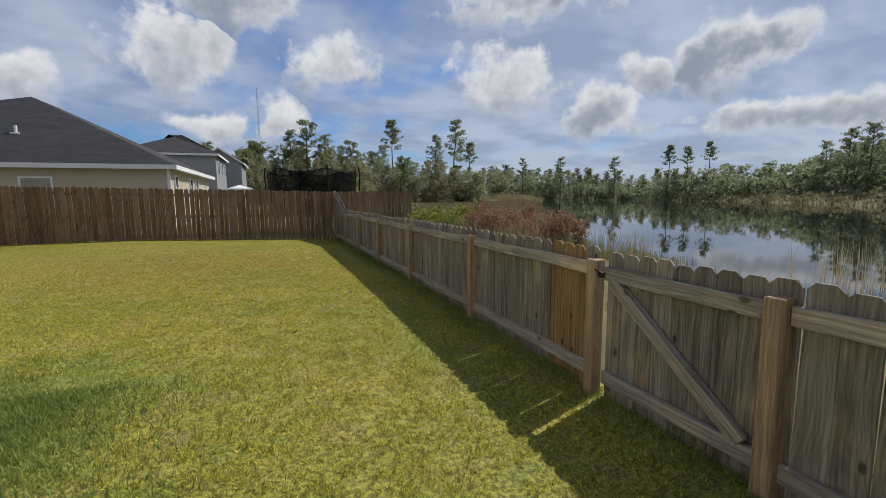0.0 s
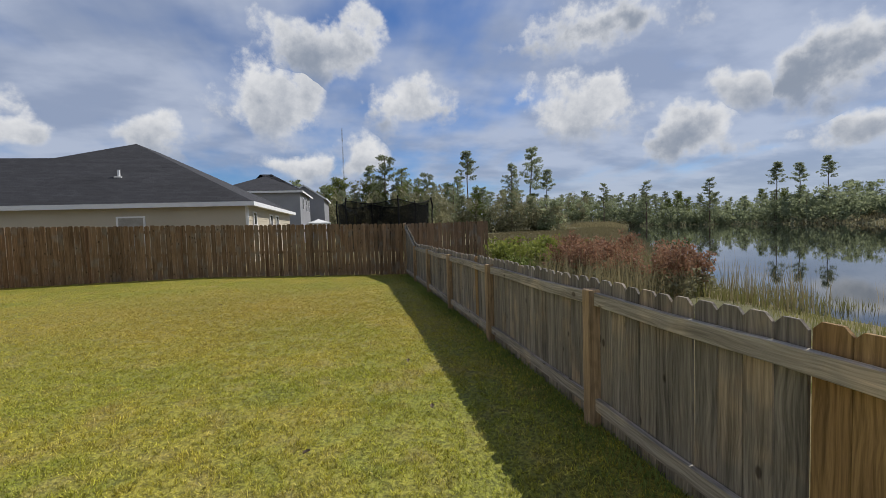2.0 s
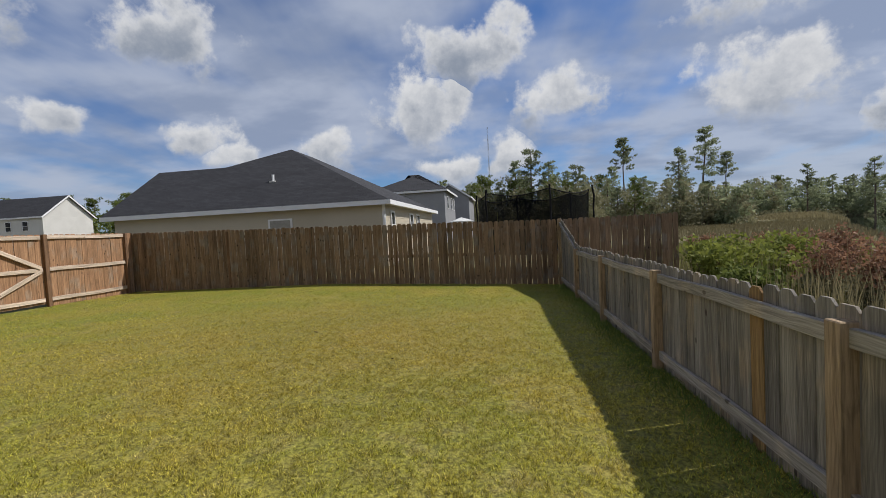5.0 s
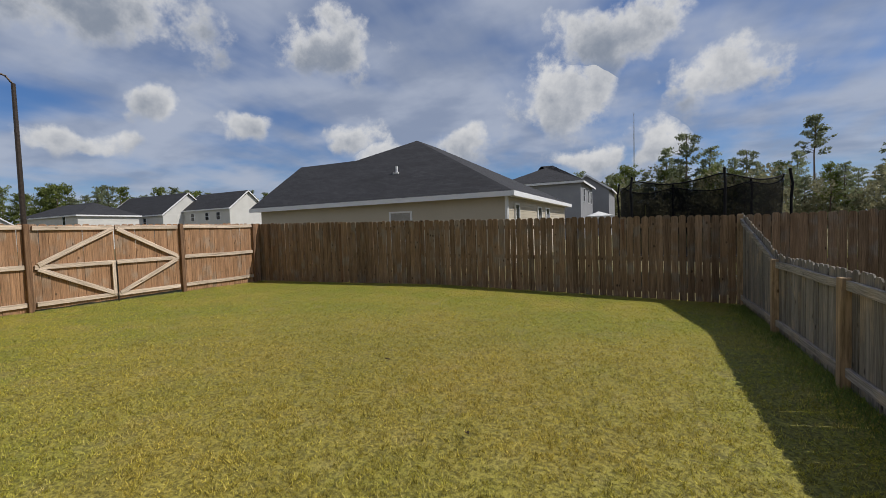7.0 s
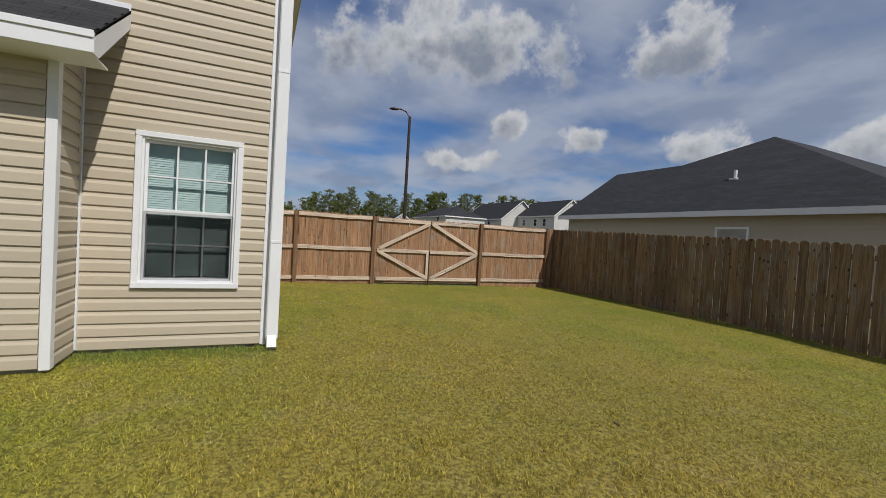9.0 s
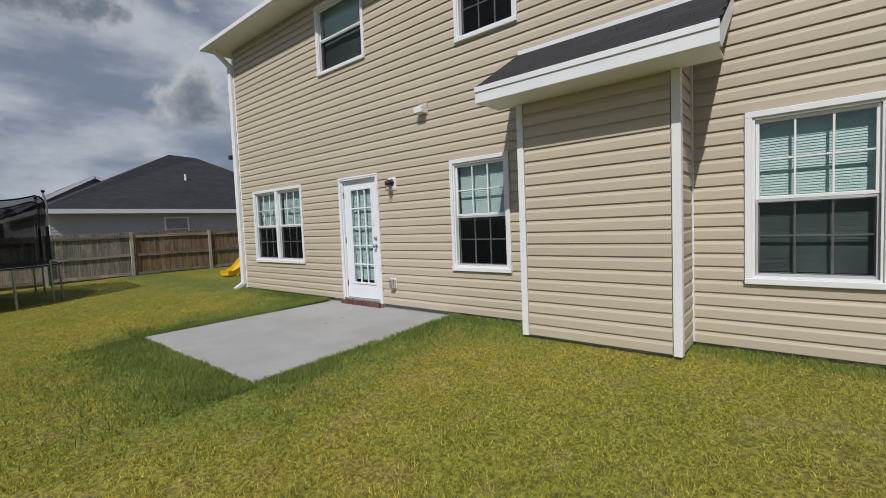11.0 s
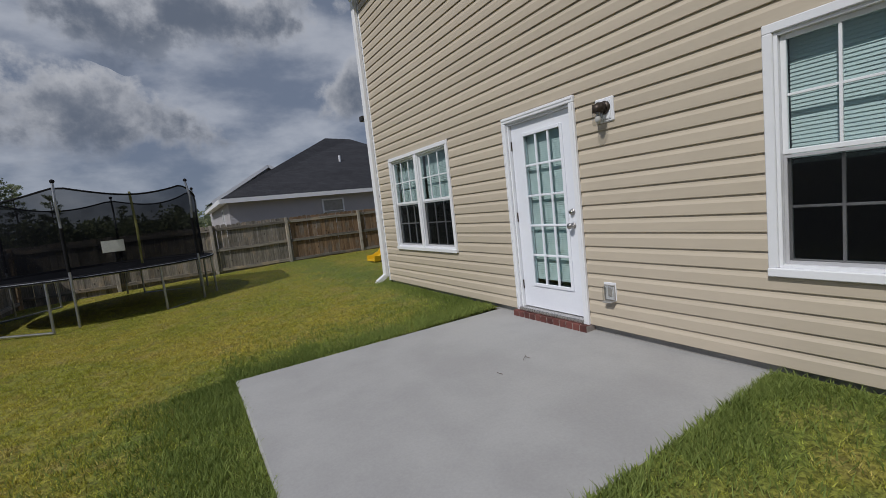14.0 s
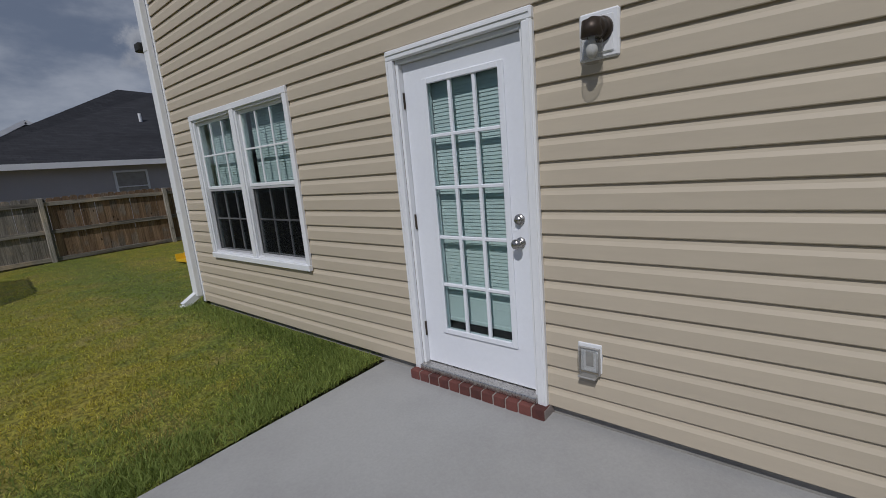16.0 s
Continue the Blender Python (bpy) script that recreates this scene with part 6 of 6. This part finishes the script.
protos = [
    tree("pine_tree", "tall slender pine with sparse dark green crown", 10, 0.13, 34, 0.66, 0.12, 0.36, 34, 0.15, NEEDLES, 31),
    tree("pine_tree", "tall slender pine with sparse dark green crown", 10, 0.14, 44, 0.48, 0.15, 0.38, 32, 0.15, NEEDLES, 32, lean=0.03),
    tree("pine_tree", "pine with a full dark green crown", 10, 0.17, 60, 0.26, 0.20, 0.42, 28, 0.17, NEEDLES, 33),
    tree("pine_tree", "pine with a full dark green crown", 10, 0.17, 70, 0.10, 0.20, 0.44, 26, 0.18, NEEDLES, 34),
    tree("leafy_tree", "leafy green roadside tree", 10, 0.2, 64, 0.20, 0.25, 0.55, 30, 0.19, LEAVES, 35, 0.8)]


def plant(k, az, dist, top_el, origin=(0.4, 5.0), turn=None, group="trees round the pond"):
    """A tree seen from origin at a compass angle and distance, whose top stands at the angle top_el."""
    a = radians(az)
    x, y = origin[0] + dist * math.sin(a), origin[1] + dist * math.cos(a)
    z = -0.2 if x < 2 else land(x, y) - 0.05
    h = 1.4 - z + dist * math.tan(radians(top_el))
    s = h / 10.6
    rnd = random.Random(int(az * 97 + dist))
    ob = copy_thing(protos[k], pose(x, y, z, 0, 0, rnd.uniform(0, 360) if turn is None else turn) @ Matrix.Diagonal((s, s, s, 1)))
    ob["group"] = group
    return ob


# single pines that stand over the woods
for k, az, d, el in ((0, 14.9, 120, 10.2), (1, 23, 125, 10.2), (0, 25.2, 122, 7.2), (1, 20.6, 112, 8.3), (2, 4.0, 88, 10.0), (2, 9.4, 92, 7.5), (1, 1.8, 96, 8.6), (3, 6.2, 90, 8.2), (1, 13.4, 108, 6.9),
                     (0, 49.3, 150, 5.9), (0, 51.2, 150, 5.6), (0, 53.4, 150, 6.0), (2, 36.8, 165, 4.9), (2, 43.3, 160, 4.7), (3, 65.4, 105, 6.3), (3, 67, 100, 6.6), (3, 63.6, 112, 5.2), (3, 69, 104, 6.8), (2, 32, 160, 4.9)):
    plant(k, az, d, el)
for k, az, d, el in ((2, 165.5, 78, 10.4), (1, 163.8, 84, 8.6), (0, 161.4, 80, 7.2), (2, 167.6, 84, 6.4), (2, 170, 90, 5.2), (1, 158, 85, 8)):
    plant(k, az, d, el, (-0.7, 8.1), group="pines to the south")


def skyline(az):
    """Height angle of the tree line by compass angle."""
    marks = ((-95, 3.5), (-85, 3.8), (-79, 6), (-64, 6.9), (-48, 6.6), (-43, 6.1), (-22, 6.4), (-9.5, 7.1), (-2.5, 7.2), (4, 7.6), (9.4, 7.0), (14, 6.3), (20, 6.0), (25, 4.5), (29, 4.2), (37, 4.2), (43, 3.2), (47, 2.9), (50, 3.7), (57, 3.4), (61.5, 3.4), (63.5, 5.0), (66, 5.8), (80, 5.5), (100, 5))
    for (a, e), (b, f) in zip(marks, marks[1:]):
        if a <= az <= b:
            return e + (f - e) * (az - a) / (b - a)
    return 4.0


rt = random.Random(77)
az = -94.0
while az < 96:
    west = az < -30
    for row in range(2):
        d = (118 + 14 * row if west else 84 + 14 * row if az < 12 else 100 + 22 * row if az < 27 else 0) or (min(190.0, max(96.0, 190 - max(0, az - 35) * 2.5)) + 14 * row)
        a = az + rt.uniform(-0.8, 0.8)
        el = skyline(a) * rt.uniform(0.72, 1.02) * (0.95 if row else 0.86)
        k = rt.choice((1, 2, 2, 3, 3, 4) if not west else (2, 3, 4, 4, 3))
        if -22 < az < 10 and rt.random() < 0.35:
            k = 4
        plant(k, a, d + rt.uniform(-5, 5), el)
    az += 1.5 if az < 20 else 1.05
az = 150.0
while az < 200:
    plant(rt.choice((2, 3, 3)), az, 92 + rt.uniform(-6, 10), rt.uniform(2.2, 3.7), (-0.7, 8.1), group="pines to the south")
    az += 1.6
for p in protos:
    for o in (p, *p.children_recursive):
        bpy.data.objects.remove(o)


def belt(name, label, mat, a0, a1, d_of, top_of, count, clumps, leaf, seed, origin=(0.4, 5.0)):
    """Undergrowth along the foot of the woods, too thick to count."""
    rng = np.random.default_rng(seed)
    cs, rs = [], []
    for _ in range(clumps):
        az = rng.uniform(a0, a1)
        d = d_of(az) + rng.uniform(-8, 14)
        x, y = origin[0] + d * math.sin(radians(az)), origin[1] + d * math.cos(radians(az))
        h = (1.4 + d * math.tan(radians(top_of(az)))) * rng.uniform(0.1, 1.0)
        cs.append((x, y, (land(x, y) if x > 2 else -0.2) + h * rng.uniform(0.2, 0.95)))
        rs.append(rng.uniform(0.9, 1.9))
    v, f = leaves_at(cs, rs, count, leaf, 0.8, 0.1, rng)
    return tagged(from_arrays(name, v, f, mat), label, "undergrowth", kind="stuff")


far_d = lambda az: 84 if az < 12 else 100 if az < 27 else min(190.0, max(92.0, 186 - max(0, az - 35) * 2.5))
belt("woods_undergrowth", "dense dark green woods beyond the pond", NEEDLES, 24, 96, far_d, lambda a: skyline(a) * 0.85, 55, 2300, 0.5, 41)
belt("woods_undergrowth", "dense green and olive woods behind the fence", SCRUB, -12, 30, far_d, lambda a: skyline(a) * 0.86, 55, 1000, 0.42, 42)
belt("woods_undergrowth", "dense green woods behind the houses", LEAVES, -95, -12, lambda a: 122, lambda a: skyline(a) * 0.8, 42, 1200, 0.6, 43)
belt("woods_undergrowth", "dark low woods beyond the fence", NEEDLES, 148, 202, lambda a: 88, lambda a: 2.9, 30, 1500, 0.6, 44, (-0.7, 8.1))
belt("shore_brush", "brown and olive brush along the far shore", SCRUB, 26, 92, lambda a: far_d(a) - 12, lambda a: 0.1, 30, 420, 0.45, 45)


def stems(name, label, mat, spots, height, wide, seed, bend=0.25, base=None):
    """Upright blades or stalks at the spots (x, y): each a thin leaning triangle pair."""
    rng = np.random.default_rng(seed)
    s = np.asarray(spots, float)
    n = len(s)
    z = np.array([(base or land)(x, y) for x, y in s]) - 0.02
    h = height * rng.uniform(0.55, 1.15, n)
    a = rng.uniform(0, 2 * np.pi, n)
    b = rng.uniform(0, 2 * np.pi, n)
    k = bend * h * rng.uniform(0.2, 1.0, n)
    w = wide * rng.uniform(0.7, 1.3, n)
    side = np.stack([np.cos(a), np.sin(a), 0 * a], 1) * (w / 2)[:, None]
    p0 = np.stack([s[:, 0], s[:, 1], z], 1)
    lean = np.stack([np.cos(b) * k, np.sin(b) * k, h], 1)
    midp = p0 + lean * np.array([0.4, 0.4, 0.6])
    tip = p0 + lean
    v = np.stack([p0 - side, p0 + side, midp + side * 0.8, midp - side * 0.8, tip], 1).reshape(-1, 3)
    i = np.arange(n)[:, None] * 5
    f = np.concatenate([i + np.array([[0, 1, 2]]), i + np.array([[0, 2, 3]]), i + np.array([[3, 2, 4]])], 0)
    return tagged(from_arrays(name, v, f, mat), label, "grass", kind="stuff"), tip


def scatter(n, x0, x1, y0, y1, keep, seed):
    rng = np.random.default_rng(seed)
    out = []
    while len(out) < n:
        x, y = rng.uniform(x0, x1), rng.uniform(y0, y1)
        if keep(x, y):
            out.append((x, y))
    return out


dry = lambda x, y: shore_distance(x, y) > 0.2
clumpy = lambda x, y: dry(x, y) and noise.noise((x * 0.5, y * 0.5, 9)) > -0.15
stems("marsh_grass", "tall olive and straw marsh grass beside the pond", TALL_GRASS, scatter(23000, 2.9, 16, 10.5, 34, clumpy, 51), 0.42, 0.014, 52)
stems("marsh_grass", "low olive grass between the fence and the pond", TALL_GRASS, scatter(9000, 2.9, 9.2, -6, 10.5, clumpy, 50), 0.16, 0.012, 49)
stems("marsh_grass", "rough dull grass on the far bank", BANK_GRASS, scatter(16000, 14, 60, 20, 95, lambda x, y: 0.2 < shore_distance(x, y) < 22, 53), 0.4, 0.05, 54)
stems("far_bank_grass", "brown grass on the bank across the pond", BANK_GRASS, scatter(16000, 55, 150, -30, 175, lambda x, y: 0.1 < shore_distance(x, y) < 16, 55), 0.8, 0.2, 56)
reed_spots = scatter(220, 9.8, 12.0, 4.6, 7.6, lambda x, y: noise.noise((x * 0.9, y * 0.9, 3)) > -0.05, 57) + scatter(45, 9.3, 13, -4, 17, lambda x, y: -1.2 < shore_distance(x, y) < 0.6, 58)
stems("pond_reeds", "thin dry reeds standing in the pond's edge", REED, reed_spots, 1.35, 0.012, 59, 0.16)


def seed_bush(x, y, h, w, seed, mat=RED_SEED, label="tall weed with red-brown seed heads"):
    root = thing("weed_clump", label, "plant", (x, y, land(x, y)), group="weeds along the pond")
    rng = np.random.default_rng(seed)
    bm = bmesh.new()
    cs = []
    for i in range(9):
        a, r = rng.uniform(0, 6.28), rng.uniform(0, w)
        foot = Vector((r * 0.4 * math.cos(a), r * 0.4 * math.sin(a), -0.03))
        tip = Vector((r * math.cos(a), r * math.sin(a), h * rng.uniform(0.65, 1.05)))
        tube(bm, foot, tip, 0.008, 0.004, 4)
        for f in (1.0, 0.9, 0.78):
            cs.append(tuple(foot.lerp(tip, f) + Vector(rng.normal(size=3) * 0.05)))
    tagged(part("stem", bm, REED, root), "straw-brown stem", kind="stuff")
    v, f = leaves_at(cs, [0.12] * len(cs), 13, 0.055, 0.8, 0.5, rng)
    tagged(from_arrays("seed_head", v, f, mat, root), "rusty seed head", kind="stuff")
    v, f = leaves_at([(c[0], c[1], c[2] * 0.45) for c in cs], [0.2] * len(cs), 6, 0.08, 1.3, 0.4, rng)
    tagged(from_arrays("foliage", v, f, SCRUB, root), kind="stuff")
    return root


stems("marsh_reeds", "tan reeds and weeds between the fence and the pond", BANK_GRASS, scatter(3200, 4.6, 9.4, 10.2, 18, lambda x, y: dry(x, y) and noise.noise((x * 0.7, y * 0.7, 5)) > -0.2, 62), 0.95, 0.012, 63, 0.2)
rb = random.Random(61)
spots = []
for i in range(40):
    y = rb.uniform(10.6, 17.5)
    x = rb.uniform(5.4, 8.6) + (y - 12) * 0.18
    if shore_distance(x, y) > 0.4:
        spots.append((x, y))
for x, y in spots:
    seed_bush(x, y, rb.uniform(0.85, 1.25), rb.uniform(0.25, 0.4), rb.randrange(9999))
for i in range(16):
    seed_bush(rb.uniform(8.2, 13.5), rb.uniform(19.5, 27), rb.uniform(0.7, 1.0), 0.35, rb.randrange(9999))


def bush(x, y, h, w, seed, mat=BUSH_GREEN, label="bright green leafy marsh bush"):
    root = thing("bush", label, "bush", (x, y, land(x, y)), group="marsh bushes")
    rng = np.random.default_rng(seed)
    bm = bmesh.new()
    cs = []
    for i in range(16):
        a, r = rng.uniform(0, 6.28), w * math.sqrt(rng.uniform(0, 1))
        tip = Vector((r * math.cos(a), r * math.sin(a), h * rng.uniform(0.5, 1.0) * (1 - 0.3 * (r / w) ** 2)))
        tube(bm, (0.15 * tip.x, 0.15 * tip.y, -0.05), tip, 0.015, 0.005, 4)
        for f in (1.0, 0.7, 0.45):
            cs.append(tuple(tip * f))
    part("branches", bm, BARK, root, "thin brown branches")
    v, f = leaves_at(cs, [0.3] * len(cs), 60, 0.085, 0.8, 0.3, rng)
    from_arrays("foliage", v, f, mat, root)
    return root


for i, (x, y) in enumerate(((6.1, 16.6), (6.9, 17.4), (5.4, 17.2), (6.4, 18.6), (7.6, 18.4), (5.2, 16.0), (7.3, 16.3))):
    bush(x, y, 1.0 + 0.15 * (i % 3), 0.6, 100 + i)
bush(4.9, 14.9, 0.75, 0.4, 120, LEAVES, "dark green leafy bush")


# ---- lawn blades ----
def value_noise(x, y, cell, seed):
    """Smooth random heights on a lattice of the given cell, 0 to 1."""
    table = np.random.default_rng(seed).random((256, 256))
    u, v = x / cell, y / cell
    i, j = np.floor(u).astype(int), np.floor(v).astype(int)
    f, g = u - i, v - j
    f, g = f * f * (3 - 2 * f), g * g * (3 - 2 * g)
    at = lambda p, q: table[p % 256, q % 256]
    return (at(i, j) * (1 - f) + at(i + 1, j) * f) * (1 - g) + (at(i, j + 1) * (1 - f) + at(i + 1, j + 1) * f) * g


def lawn_blades(name, label, n, x0, x1, y0, y1, height, seed):
    """Short curled blades in tufts, with thin places between them."""
    rng = np.random.default_rng(seed)
    x, y = rng.uniform(x0, x1, n), rng.uniform(y0, y1, n)
    k = (x < 2.33) & (x > -10.5) & (y < 18.7) & (y > -7.8)
    k &= ~((x < -4.58) & (y > -0.6) & (y < 10.1))
    k &= ~((x > -4.66) & (x < -1.66) & (y > 2.62) & (y < 5.5))
    k &= ~((x < CLX) & (y > CL0) & (y < CL1))
    # thickest along the walk, thinning out smoothly
    far = np.hypot(x + 0.6, np.maximum(0, np.abs(y - 6.0) - 4.0))
    k &= rng.random(n) < 1 / (1 + (far / 3.2) ** 2.4) + 0.10
    x, y = x[k], y[k]
    tuft = 0.72 * value_noise(x, y, 0.036, 1) + 0.28 * value_noise(x, y, 0.11, 2)
    k = rng.random(len(x)) < np.clip((tuft - 0.26) * 2.8, 0.05, 1.0)
    x, y, tuft = x[k], y[k], tuft[k]
    n = len(x)
    house = 0.075 - 0.065 * np.clip((y - 11) / 7, 0, 1)
    fg = -0.08 - 0.17 * np.clip((y - 8) / 10.7, 0, 1)
    z = house + (fg - house) * np.clip((x + 4.2) / 6.4, 0, 1) - 0.006
    h = height * rng.uniform(0.35, 1.0, n) * (0.35 + 1.3 * tuft)
    a, b = rng.uniform(0, 2 * np.pi, n), rng.uniform(0, 2 * np.pi, n)
    w = 0.0036 * rng.uniform(0.7, 1.5, n)
    lean = 0.034 * rng.uniform(0.1, 1.1, n)
    side = np.stack([np.cos(a) * w, np.sin(a) * w, 0 * a], 1)
    p = np.stack([x, y, z], 1)
    tip = p + np.stack([np.cos(b) * lean, np.sin(b) * lean, h], 1)
    v = np.stack([p - side, p + side, tip], 1).reshape(-1, 3)
    return tagged(from_arrays(name, v, np.arange(n * 3).reshape(-1, 3), BLADES), label, "grass", kind="stuff")


lawn_blades("lawn_grass", "short mown yellow-green grass blades", 3900000, -10.5, 2.33, -7.8, 18.7, 0.030, 71)


def edge(n, seed):
    """Longer, darker grass round the slab, along the walls and under the low fence."""
    rng = np.random.default_rng(seed)
    out = []
    while len(out) < n:
        q = rng.random()
        s = abs(rng.normal()) * 0.16 if q > 0.6 else abs(rng.normal()) * 0.16 * rng.choice((1.0, 1.0, 2.8))
        if q < 0.30:
            p = (-1.66 + s * 1.6, rng.uniform(2.5, 5.6))
        elif q < 0.45:
            p = (rng.uniform(-4.5, -1.6), 5.5 + s)
        elif q < 0.60:
            p = (rng.uniform(-4.5, -1.6), 2.62 - s * 1.5)
        elif q < 0.74:
            p = (-4.55 + s, rng.uniform(-0.6, 10.1))
        else:
            p = (FENCE_X - 0.03 - s * 1.2 + 0.1, rng.uniform(-3, 18.5))
        x, y = p
        if noise.noise((x * 2.1, y * 2.1, 8)) < -0.12 and q < 0.6 and rng.random() < 0.7:
            continue
        if (-4.66 < x < -1.655 and 2.625 < y < 5.495) or (x < CLX + 0.02 and CL0 - 0.02 < y < CL1 + 0.02) or x > 2.3:
            continue
        out.append(p)
    return out


stems("edge_grass", "longer dark green grass along the slab and fence", EDGE_GRASS, edge(62000, 81), 0.075, 0.007, 82, 0.9, yard)


# ---- small clutter ----
def fallen_leaf(x, y, z, turn, size):
    root = thing("fallen_leaf", "dry curled brown leaf lying on the ground", "leaf", (x, y, z), turn, "fallen leaves")
    bm = bmesh.new()
    rows = [[bm.verts.new((t * size, s * size * 0.35 * math.sin(math.pi * min(0.98, 0.08 + t)), 0.012 * abs(s) + 0.01 * t)) for s in (-1, 0, 1)] for t in (0, 0.25, 0.5, 0.75, 1.0)]
    for p, q in zip(rows, rows[1:]):
        for i in (0, 1):
            bm.faces.new((p[i], p[i + 1], q[i + 1], q[i]))
    part("blade", bm, BARK, root)
    part("stem", a_tube([(-0.02, 0, 0.004), (0.0, 0, 0.004)], 0.0015, 5), BARK, root)


for x, y, s in ((1.05, 8.1, 0.06), (1.1, 6.9, 0.05), (-0.6, 11.3, 0.05), (0.2, 6.4, 0.045), (-2.0, 12.5, 0.05)):
    fallen_leaf(x, y, yard(x, y) + 0.03, x * 80, s)
tw = thing("twig", "thin dry twig lying on the concrete patio", "twig", (-3.75, 4.02, 0.052), 35)
part("stem", a_tube([(0, 0, 0.004), (0.06, 0.02, 0.012), (0.10, 0.012, 0.005), (0.13, 0.02, 0.004)], 0.0018, 6), BARK, tw)
part("side_shoot", a_tube([(0.06, 0.02, 0.01), (0.08, 0.06, 0.006)], 0.0018, 5), BARK, tw)
tw2 = thing("twig", "thin dry twig lying on the concrete patio", "twig", (-3.35, 4.15, 0.052), 80)
part("stem", a_tube([(0, 0, 0.003), (0.03, 0.008, 0.005), (0.05, 0.02, 0.003)], 0.002, 6), BARK, tw2)
